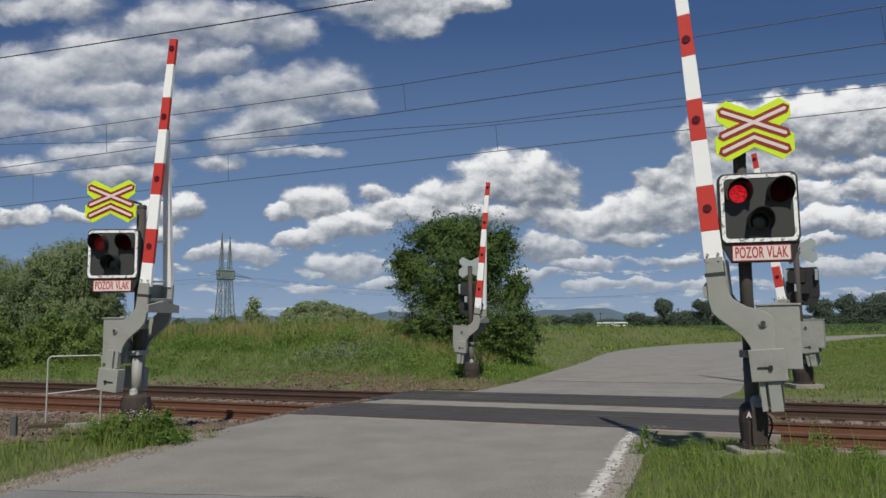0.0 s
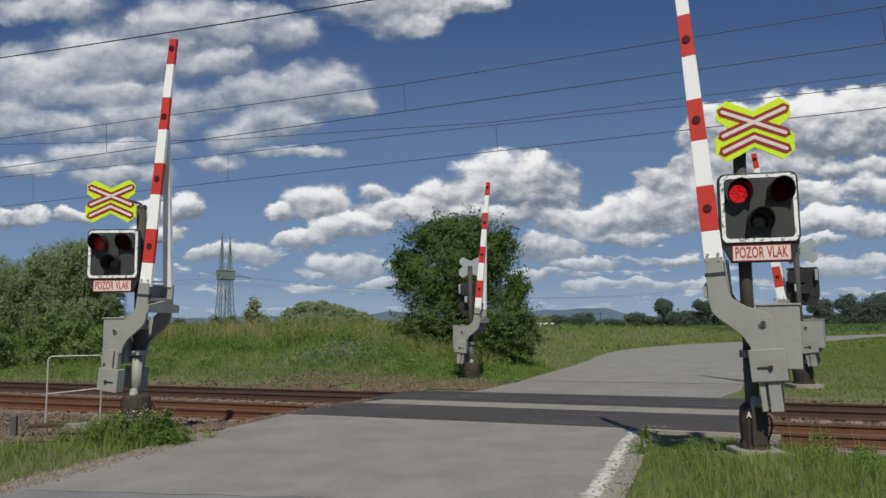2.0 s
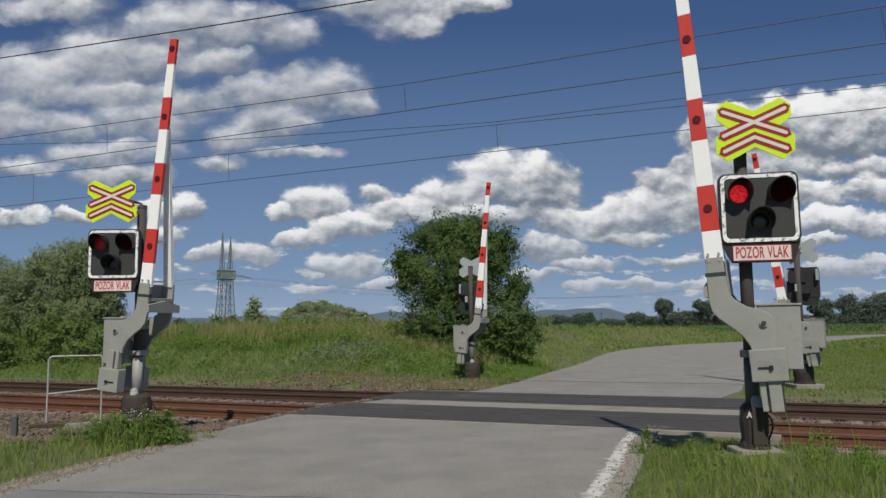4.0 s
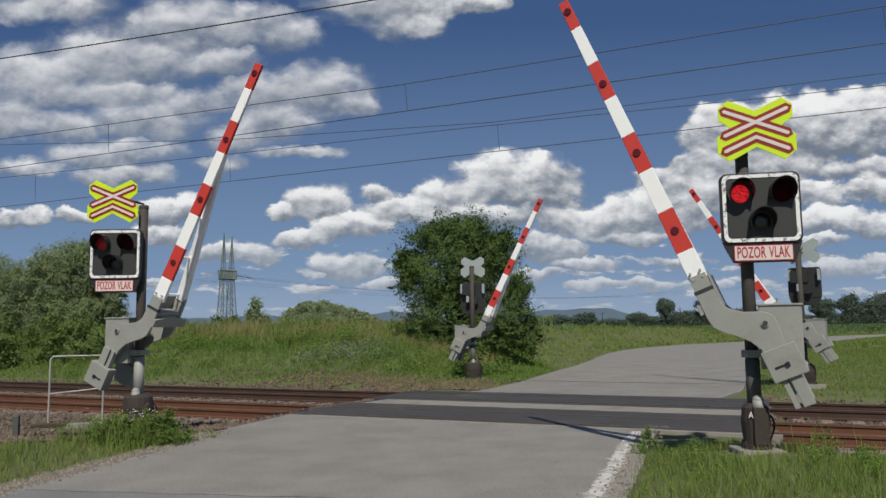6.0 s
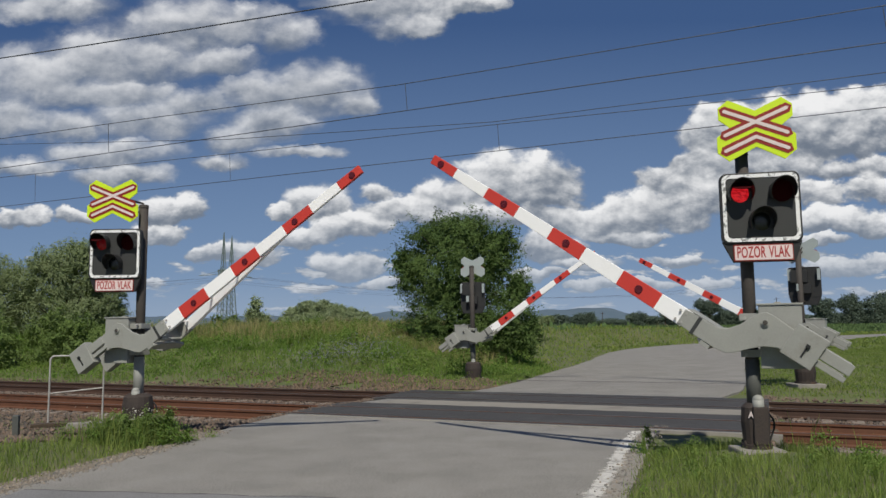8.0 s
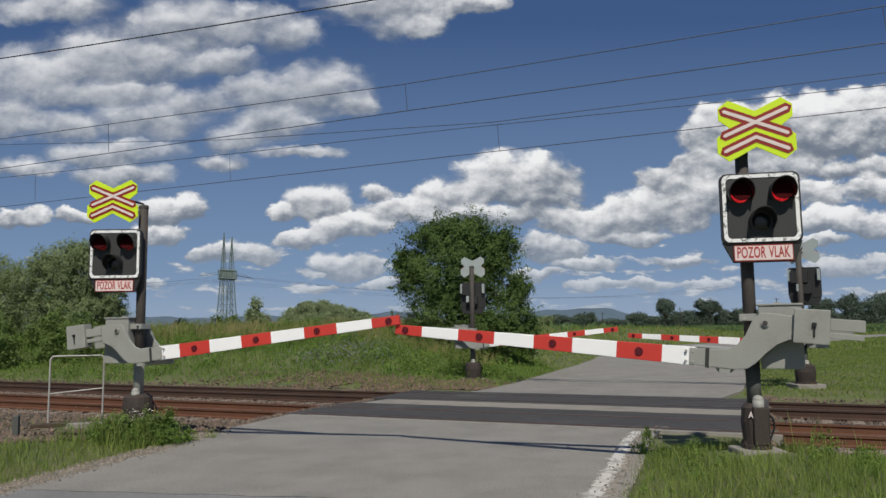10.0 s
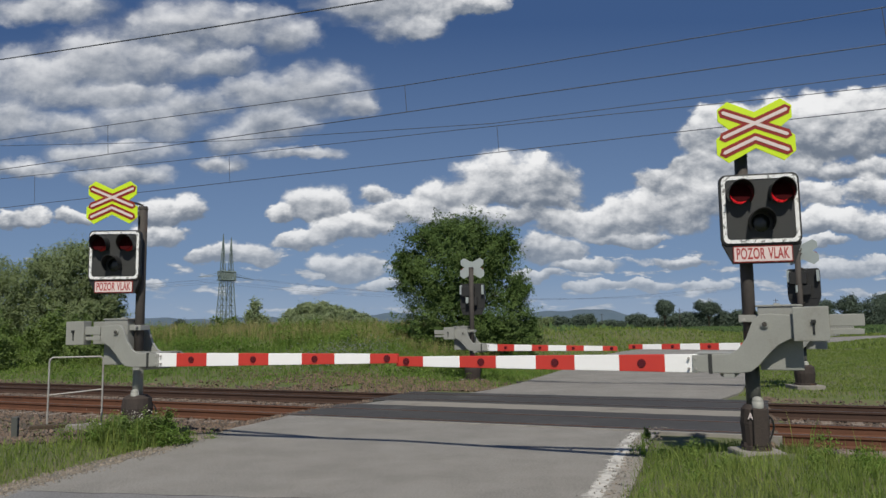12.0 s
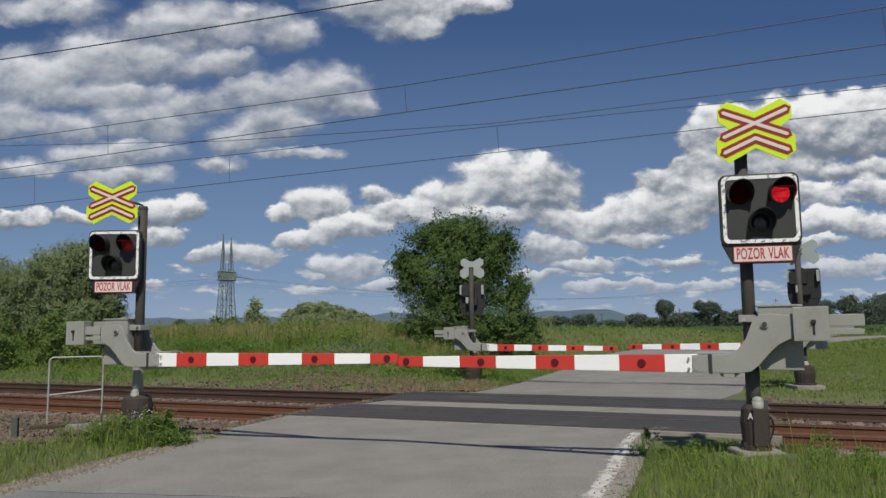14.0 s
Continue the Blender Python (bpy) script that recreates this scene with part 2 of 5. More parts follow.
SOIL = material("soil", (0.165, 0.125, 0.085), (0.10, 0.072, 0.048), 0.95, scale=1, fine=20, bump=0.3, per_piece=0.7)
DIRT = material("dirt_edge", (0.215, 0.18, 0.135), (0.15, 0.118, 0.082), 0.95, scale=3, fine=30, bump=0.5, stain=(0.13, 0.125, 0.06))
SHOULDER = material("grit_shoulder", (0.30, 0.28, 0.25), (0.20, 0.18, 0.15), 0.95, scale=6, fine=70, bump=0.6, stain=(0.14, 0.12, 0.085))
DARK_LINE = material("dark_line", (0.055, 0.053, 0.052), (0.09, 0.086, 0.08), 0.8, scale=3, fine=40)
RAIL = material("rusty_rail", (0.165, 0.072, 0.040), (0.085, 0.042, 0.027), 0.75, 0.2, scale=2, fine=40, bump=0.2, stain=(0.05, 0.034, 0.028))
OLD_RAIL = material("dark_rusty_rail", (0.085, 0.048, 0.034), (0.045, 0.029, 0.023), 0.75, 0.2, scale=2, fine=40, bump=0.2, stain=(0.04, 0.03, 0.026))
RAIL_TOP = material("running_surface", (0.10, 0.08, 0.07), (0.15, 0.13, 0.12), 0.45, 0.6, scale=3, fine=60, bump=0.05)
SLEEPER = material("concrete_sleeper", (0.24, 0.20, 0.165), (0.17, 0.135, 0.11), 0.9, scale=4, fine=50, bump=0.3, stain=(0.11, 0.065, 0.045))
BALLAST = material("ballast_stone", (0.165, 0.128, 0.102), (0.085, 0.056, 0.041), 0.9, scale=1.2, fine=30, bump=0.3, per_piece=0.9)
GROUND = material("earth_and_grass", (0.088, 0.125, 0.036), (0.15, 0.128, 0.075), 0.95, scale=0.9, fine=16, bump=0.6, amount=0.85, grain=0.5, stain=(0.055, 0.088, 0.022))
GRASS = material("grass", (0.138, 0.215, 0.046), (0.26, 0.27, 0.095), 0.75, spec=0.2, scale=0.5, fine=6, bump=0, per_piece=0.7, trans=0.3, stain=(0.085, 0.14, 0.022))
DRY_GRASS = material("dry_grass", (0.30, 0.27, 0.12), (0.22, 0.22, 0.085), 0.8, scale=0.6, fine=6, bump=0, per_piece=0.6, trans=0.25)
WEED = material("weeds", (0.11, 0.205, 0.036), (0.22, 0.25, 0.08), 0.75, spec=0.2, scale=0.4, fine=5, bump=0, per_piece=0.45, trans=0.3)
LEAF = material("leaf", (0.056, 0.102, 0.024), (0.112, 0.158, 0.046), 0.7, spec=0.2, scale=0.8, fine=8, bump=0, per_piece=0.5, trans=0.06)
SHRUB = material("shrub_leaf", (0.125, 0.19, 0.052), (0.18, 0.23, 0.08), 0.75, spec=0.2, scale=0.7, fine=8, bump=0, per_piece=0.4, trans=0.25)
WILLOW = material("willow_leaf", (0.225, 0.27, 0.145), (0.135, 0.18, 0.08), 0.8, spec=0.15, scale=0.5, fine=6, bump=0, per_piece=0.35, trans=0.25)
PALE_WILLOW = material("pale_willow_leaf", (0.28, 0.33, 0.20), (0.18, 0.23, 0.12), 0.85, spec=0.1, scale=0.4, fine=6, bump=0, per_piece=0.6, trans=0.25)
# leaves of the far trees, paler and bluer: the haze is in the colour
FAR_LEAF = material("hazed_leaf", (0.098, 0.13, 0.098), (0.074, 0.104, 0.08), 0.9, spec=0.05, scale=0.05, fine=0.5, bump=0, per_piece=0.3)
BARK = material("bark", (0.085, 0.062, 0.042), (0.05, 0.038, 0.028), 0.95, scale=6, fine=40, bump=0.6)
GALVANISED = material("galvanised_tube", (0.42, 0.41, 0.39), (0.33, 0.31, 0.29), 0.6, 0.2, scale=5, stain=(0.25, 0.17, 0.11))
WIRE = material("wire", (0.09, 0.10, 0.12), None, 0.6, 0.3, bump=0)
PYLON = material("pylon_steel", (0.17, 0.22, 0.21), (0.13, 0.165, 0.155), 0.7, 0.1, scale=0.3, bump=0)
# woods on the hills, with the blue haze of distance put into the colour
HILL = material("hazed_hill", (0.085, 0.125, 0.165), (0.105, 0.15, 0.18), 1.0, scale=0.01, fine=0.08, bump=0)
CROP = material("field_crop", (0.07, 0.122, 0.04), (0.092, 0.14, 0.05), 0.9, scale=0.06, fine=1.5, bump=0, per_piece=0.4)
FLOWER = material("flower", (0.75, 0.74, 0.66), (0.6, 0.6, 0.5), 0.7, bump=0)
LILAC = material("lilac_flower", (0.17, 0.16, 0.22), (0.12, 0.14, 0.13), 0.7, bump=0, per_piece=0.4)

# ---- building helpers ----
def finish(ob, m, smooth=False):
    ob.data.materials.append(m)
    if smooth:
        ob.data.polygons.foreach_set("use_smooth", [True] * len(ob.data.polygons))
    return ob


def part(name, bm, m, parent=None, label="", smooth=False):
    """Links a bmesh as one mesh object under a thing or a part."""
    me = bpy.data.meshes.new(name)
    bmesh.ops.recalc_face_normals(bm, faces=bm.faces)
    bm.to_mesh(me)
    bm.free()
    ob = finish(new(name, me), m, smooth)
    ob.parent = parent
    return tagged(ob, label)


def raw(name, verts, faces, m, parent=None, label="", smooth=False):
    me = bpy.data.meshes.new(name)
    me.from_pydata([tuple(v) for v in verts] if not hasattr(verts, "tolist") else verts.tolist(), [], faces if isinstance(faces, list) else faces.tolist())
    ob = finish(new(name, me), m, smooth)
    ob.parent = parent
    return tagged(ob, label)


def empty(name, m, label, category, group="", kind=""):
    ob = new(name)
    ob.matrix_basis = m
    return tagged(ob, label, category, group, kind)


def box(bm, x0, x1, y0, y1, z0, z1, bevel=0.0):
    r = bmesh.ops.create_cube(bm, size=1, matrix=Matrix.Translation(((x0 + x1) / 2, (y0 + y1) / 2, (z0 + z1) / 2)) @ Matrix.Diagonal((x1 - x0, y1 - y0, z1 - z0, 1)))
    if bevel:
        edges = list({e for v in r["verts"] for e in v.link_edges})
        bmesh.ops.bevel(bm, geom=edges, offset=bevel, segments=2, affect="EDGES", profile=0.6)
    return bm


def rod(bm, a, b, r0, r1=None, n=12):
    """A round bar from a to b."""
    a, b = Vector(a), Vector(b)
    d = b - a
    bmesh.ops.create_cone(bm, cap_ends=True, segments=n, radius1=r0, radius2=r0 if r1 is None else r1, depth=d.length, matrix=Matrix.Translation((a + b) / 2) @ d.to_track_quat("Z", "Y").to_matrix().to_4x4())
    return bm


def plate(bm, outline, y0, y1, bevel=0.0):
    """A plate in the x-z plane with that outline, from y0 to y1."""
    low = [bm.verts.new((x, y0, z)) for x, z in outline]
    f = bm.faces.new(low)
    r = bmesh.ops.extrude_face_region(bm, geom=[f])
    bmesh.ops.translate(bm, vec=(0, y1 - y0, 0), verts=[v for v in r["geom"] if isinstance(v, bmesh.types.BMVert)])
    if bevel:
        edges = [e for e in bm.edges if len(e.link_faces) == 2 and abs(e.verts[0].co.y - e.verts[1].co.y) < 1e-6]
        bmesh.ops.bevel(bm, geom=edges, offset=bevel, segments=2, affect="EDGES", profile=0.6)
    return bm


def bar(bm, a, b, w, h, w1=None, h1=None, bevel=0.006):
    """A square bar from a to b in x and z, tapering from w by h (y by z) to w1 by h1."""
    w1, h1 = w1 or w, h1 or h
    v = []
    for (x, y, z), ww, hh in ((a, w, h), (b, w1, h1)):
        v.append([bm.verts.new((x, y + sy * ww / 2, z + sz * hh / 2)) for sy, sz in ((-1, -1), (1, -1), (1, 1), (-1, 1))])
    fs = [bm.faces.new(v[0][::-1]), bm.faces.new(v[1])]
    for i in range(4):
        fs.append(bm.faces.new((v[0][i], v[0][(i + 1) % 4], v[1][(i + 1) % 4], v[1][i])))
    if bevel:
        bmesh.ops.bevel(bm, geom=list({e for f in fs for e in f.edges}), offset=bevel, segments=1, affect="EDGES")
    return bm


def tube(name, pts, r, m, parent=None, label="", sides=1, smooth_path=False):
    """One bent round bar or wire through pts."""
    cu = bpy.data.curves.new(name, "CURVE")
    cu.dimensions, cu.bevel_depth, cu.bevel_resolution, cu.use_fill_caps = "3D", r, sides, True
    sp = cu.splines.new("BEZIER" if smooth_path else "POLY")
    points = sp.bezier_points if smooth_path else sp.points
    points.add(len(pts) - 1)
    for bp, c in zip(points, pts):
        if smooth_path:
            bp.co, bp.handle_left_type, bp.handle_right_type = c, "AUTO", "AUTO"
        else:
            bp.co = (*c, 1)
    tmp = bpy.data.objects.new("tmp", cu)
    scene.collection.objects.link(tmp)
    me = bpy.data.meshes.new_from_object(tmp.evaluated_get(bpy.context.evaluated_depsgraph_get()))
    bpy.data.objects.remove(tmp)
    ob = finish(new(name, me), m, True)
    ob.parent = parent
    return tagged(ob, label)


def rounded(x0, x1, z0, z1, r, n=5):
    out = []
    for cx, cz, a0 in ((x1 - r, z1 - r, 0), (x0 + r, z1 - r, 90), (x0 + r, z0 + r, 180), (x1 - r, z0 + r, 270)):
        for i in range(n + 1):
            a = radians(a0 + 90 * i / n)
            out.append((cx + r * math.cos(a), cz + r * math.sin(a)))
    return out


# ---- the lie of the land ----
TRACK_AZ = 156.8
ALONG = Vector((math.cos(radians(TRACK_AZ)), math.sin(radians(TRACK_AZ)), 0))
ACROSS = Vector((math.sin(radians(TRACK_AZ)), -math.cos(radians(TRACK_AZ)), 0))
TRACKS = (15.93, 20.08)
LEFT = [(-9.5, -12), (-7.5, 0), (-6.4, 6), (-5.75, 9.6), (-5.05, 12.4), (-4.5, 15.0), (-3.4, 18.5), (-1.0, 22), (1.4, 24.2), (5.8, 35.4), (8.05, 41.8), (10.3, 49), (12.9, 56.0), (16.6, 63), (22.5, 71), (31, 79), (58, 107), (110, 140), (240, 215)]
RIGHT = [(-4.2, -12), (-1.2, 0), (0.9, 6), (1.95, 8.9), (2.65, 10.85), (3.75, 14), (5.6, 17.5), (7.9, 21), (10, 24.9), (13.6, 34), (17, 42), (19.9, 49), (23.2, 56), (27.6, 63), (32.5, 69), (38, 74), (63, 101), (114, 134), (244, 208)]


def spline(points, steps):
    """A smooth line through points."""
    p = [Vector((*q, 0)) for q in points]
    p = [2 * p[0] - p[1]] + p + [2 * p[-1] - p[-2]]
    out = []
    for i in range(1, len(p) - 2):
        for k in range(steps):
            t = k / steps
            out.append(0.5 * ((2 * p[i]) + (p[i + 1] - p[i - 1]) * t + (2 * p[i - 1] - 5 * p[i] + 4 * p[i + 1] - p[i + 2]) * t * t + (3 * p[i] - p[i - 1] - 3 * p[i + 1] + p[i + 2]) * t ** 3))
    return out + [p[-2]]


EDGE_L, EDGE_R = spline(LEFT, 10), spline(RIGHT, 10)
EL, ER = np.array([v[:2] for v in EDGE_L]), np.array([v[:2] for v in EDGE_R])


def smooth(a, b, x):
    t = np.clip((x - a) / (b - a), 0, 1)
    return t * t * (3 - 2 * t)


def off_road(x, y):
    """How far beyond the road's edges a place lies: the left and the right distance, negative on the road."""
    left = np.interp(y, EL[:, 1], EL[:, 0]) - x
    right = x - np.interp(y, ER[:, 1], ER[:, 0])
    return left, right


def wave(x, y, s, k):
    return np.sin(x * s + 1.7 * k) * np.cos(y * s * 1.13 - 0.9 * k) + 0.5 * np.sin(x * s * 2.3 - y * s * 1.9 + k)


def verge_end(x):
    """How far across towards the line the grass of the left verge reaches."""
    return np.interp(x, (-12, -9, -7.3, -6.8, -6.1, -5.6, -4.5), (6.0, 6.9, 7.9, 9.0, 9.9, 10.3, 12.0))


def land(x, y):
    """The height of the ground."""
    x, y = np.asarray(x, float), np.asarray(y, float)
    left, right = off_road(x, y)
    off = np.maximum(left, right)
    p = x * ACROSS.x + y * ACROSS.y
    q = x * ALONG.x + y * ALONG.y
    bed = smooth(13.0, 14.0, p) * (1 - smooth(22.2, 23.4, p)) * (1 - smooth(-0.4, 0.3, q) * (1 - smooth(10.2, 10.8, q)))
    verge = smooth(0.1, 1.6, off)
    z = np.where(off < 0, -0.07, -0.05)
    near = (1 - np.where(left > 0, smooth(8.6, 10.9, p), smooth(11.5, 13.1, p))) * verge
    z = z + near * np.where(right > 0, 0.33 - 0.16 * smooth(4.7, 5.7, x), 0.20) + near * 0.03 * wave(x, y, 2.1, 1)
    beyond = smooth(22.8, 24.5, p)
    z = z + beyond * verge * (0.08 + 0.03 * wave(x, y, 0.9, 2))
    # the overgrown bank past the line
    side = smooth(1.5, 9.0, left)
    z = z + smooth(23.5, 33.0, p) * side * (1.62 + 0.17 * wave(x, y, 0.35, 3) + 0.05 * wave(x, y, 1.1, 7)) * (1 - 0.97 * smooth(70, 130, p))
    z = z + smooth(24, 34, p) * smooth(2.0, 14.0, right) * 0.18 * (1 - smooth(60, 100, p))
    z = z + bed * verge * -0.22
    return z


def ground():
    xs = np.concatenate([-np.geomspace(4500, 62, 22), np.arange(-60, 60, 0.7), np.arange(60, 100, 1.2), np.geomspace(102, 4500, 20)])
    ys = np.concatenate([-np.geomspace(4500, 14, 16), np.arange(-12, 62, 0.7), np.arange(62, 140, 1.0), np.geomspace(142, 4500, 26)])
    X, Y = np.meshgrid(xs, ys)
    Z = land(X, Y)
    w = len(xs)
    verts = np.stack([X.ravel(), Y.ravel(), Z.ravel()], 1)
    i = (np.arange(len(ys) - 1)[:, None] * w + np.arange(w - 1)[None, :]).ravel()
    faces = np.stack([i, i + 1, i + w + 1, i + w], 1)
    tagged(raw("ground", verts, faces, GROUND, smooth=True), "grassy level ground with earth patches", "ground", kind="structure")


def ribbon(bm, a, b, z0, z1):
    """A slab between two lines of equal length."""
    rows = []
    for p, q in zip(a, b):
        rows.append([bm.verts.new((p.x, p.y, z0)), bm.verts.new((p.x, p.y, z1)), bm.verts.new((q.x, q.y, z1)), bm.verts.new((q.x, q.y, z0))])
    for r, s in zip(rows, rows[1:]):
        for i in range(4):
            bm.faces.new((r[i], r[(i + 1) % 4], s[(i + 1) % 4], s[i]))
    bm.faces.new(rows[0]), bm.faces.new(rows[-1][::-1])
    return bm


def at(p, q, z=0.0):
    """A place by its distance from the eye across the line, and along it."""
    v = ACROSS * p + ALONG * q
    return Vector((v.x, v.y, z))


def road():
    bm = bmesh.new()
    jag = lambda e, s: [Vector((v.x + s * (0.05 * math.sin(i * 0.7) + 0.025 * math.sin(i * 1.9)), v.y, 0)) for i, v in enumerate(e)]
    ribbon(bm, jag(EDGE_L, 1), jag(EDGE_R, 1), -0.3, 0.0)
    r = tagged(part("road", bm, ASPHALT), "worn light grey asphalt country road with frayed edges", "road", kind="structure")
    # the strips of dark asphalt laid round the rails
    for name, p0, p1, q0, q1 in (("asphalt_strip", 14.92, 17.72, 0.25, 10.6), ("asphalt_strip", 18.85, 21.6, 0.0, 10.4)):
        bm = bmesh.new()
        n = 24
        a = [at(p0 + 0.03 * math.sin(i * 1.7), q0 + (q1 - q0) * i / n) for i in range(n + 1)]
        b = [at(p1 + 0.03 * math.sin(i * 2.3), q0 + (q1 - q0) * i / n + 0.0) for i in range(n + 1)]
        ribbon(bm, a, b, -0.2, 0.005)
        part(name, bm, NEW_ASPHALT, r, "dark asphalt round the rails")
    bm = bmesh.new()
    ribbon(bm, [at(17.73, 0.3 + i * 0.4) for i in range(24)], [at(18.84, 0.3 + i * 0.4) for i in range(24)], -0.2, 0.002)
    part("middle_strip", bm, PALE, r, "pale concrete strip between the tracks")
    bm = bmesh.new()
    ribbon(bm, [at(14.76 + 0.02 * math.sin(i * 2.1), -0.2 + i * 0.36) for i in range(29)], [at(14.9, -0.2 + i * 0.36) for i in range(29)], -0.2, 0.012)
    part("kerb_strip", bm, CONCRETE, r, "crumbling pale concrete edge")
    # the white edge line, worn to patches at its rim
    rng = random.Random(5)
    bm = bmesh.new()
    line = [v for v in EDGE_R if 3 < v.y < 14.6]
    fine = [line[i].lerp(line[i + 1], k / 16) for i in range(len(line) - 1) for k in range(16)]
    fray = lambda w: rng.uniform(-0.5, 0.5) * w + (rng.random() < 0.25) * rng.uniform(-1, 1) * w
    ribbon(bm, [Vector((v.x - 0.35 + fray(0.08), v.y, 0)) for v in fine], [Vector((v.x - 0.17 + fray(0.07), v.y, 0)) for v in fine], -0.05, 0.004)
    part("edge_line", bm, ROAD_LINE, r, "worn white edge line")
    bm = bmesh.new()
    ribbon(bm, [Vector((v.x - 0.15 + fray(0.05), v.y, 0)) for v in fine], [Vector((v.x + 0.14, v.y, 0)) for v in fine], -0.05, 0.0022)
    part("shoulder", bm, SHOULDER, r, "pale grit beside the edge line")
    for edge, sgn in ((EDGE_L, -1),):
        bm = bmesh.new()
        line = [v for v in edge if -2 < v.y < 15.2]
        fine = [line[i].lerp(line[i + 1], k / 3) for i in range(len(line) - 1) for k in range(3)]
        inner = [Vector((v.x - sgn * (0.10 + 0.05 * math.sin(i * 0.9) + rng.uniform(0, 0.06)), v.y, 0)) for i, v in enumerate(fine)]
        outer = [Vector((v.x + sgn * 0.32, v.y, 0)) for v in fine]
        ribbon(bm, inner, outer, -0.05, 0.0025)
        part("shoulder", bm, DIRT, r, "brown dirt washed over the road edge")
    # the older surface before the seam
    bm = bmesh.new()
    n = 30
    a = [Vector((-5.4 + 7.1 * i / n, 9.75 - 1.15 * i / n + 0.03 * math.sin(i * 1.3), 0)) for i in range(n + 1)]
    ribbon(bm, [Vector((-9.2 + 4.0 * i / n, -11.5, 0)) for i in range(n + 1)], a, -0.05, 0.002)
    part("old_surface", bm, OLD_ASPHALT, r, "older bluish grey asphalt before a seam")
    # the near seam, and a wider dark line across the far road
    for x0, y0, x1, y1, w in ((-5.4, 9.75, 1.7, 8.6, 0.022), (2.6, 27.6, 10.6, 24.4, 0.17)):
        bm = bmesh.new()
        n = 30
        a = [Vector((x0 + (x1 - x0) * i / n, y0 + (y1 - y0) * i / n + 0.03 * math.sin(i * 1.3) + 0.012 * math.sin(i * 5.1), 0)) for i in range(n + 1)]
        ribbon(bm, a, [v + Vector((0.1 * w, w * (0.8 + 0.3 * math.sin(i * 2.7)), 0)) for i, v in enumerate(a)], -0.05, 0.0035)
        part("seam", bm, DARK_LINE, r, "dark line across the road")


def rail_profile():
    half = [(0.036, 0.0), (0.036, -0.042), (0.010, -0.06), (0.010, -0.165), (0.075, -0.19), (0.075, -0.212)]
    return [(-x, z) for x, z in half] + half[::-1]


def stones(rng, c, size):
    """Small angular stones lying at c."""
    n = len(c)
    base = np.array([(1, 0, 0), (-1, 0, 0), (0, 1, 0), (0, -1, 0), (0, 0, 1), (0, 0, -1)], float)
    tri = np.array([(0, 2, 4), (2, 1, 4), (1, 3, 4), (3, 0, 4), (2, 0, 5), (1, 2, 5), (3, 1, 5), (0, 3, 5)])
    v = base[None] * rng.uniform(0.6, 1.2, (n, 6, 1)) + rng.normal(0, 0.22, (n, 6, 3))
    v = v * size[:, None, None] + c[:, None]
    v[:, :, 2] += size[:, None] * 0.4
    return v.reshape(-1, 3), (tri[None] + (np.arange(n) * 6)[:, None, None]).reshape(-1, 3)


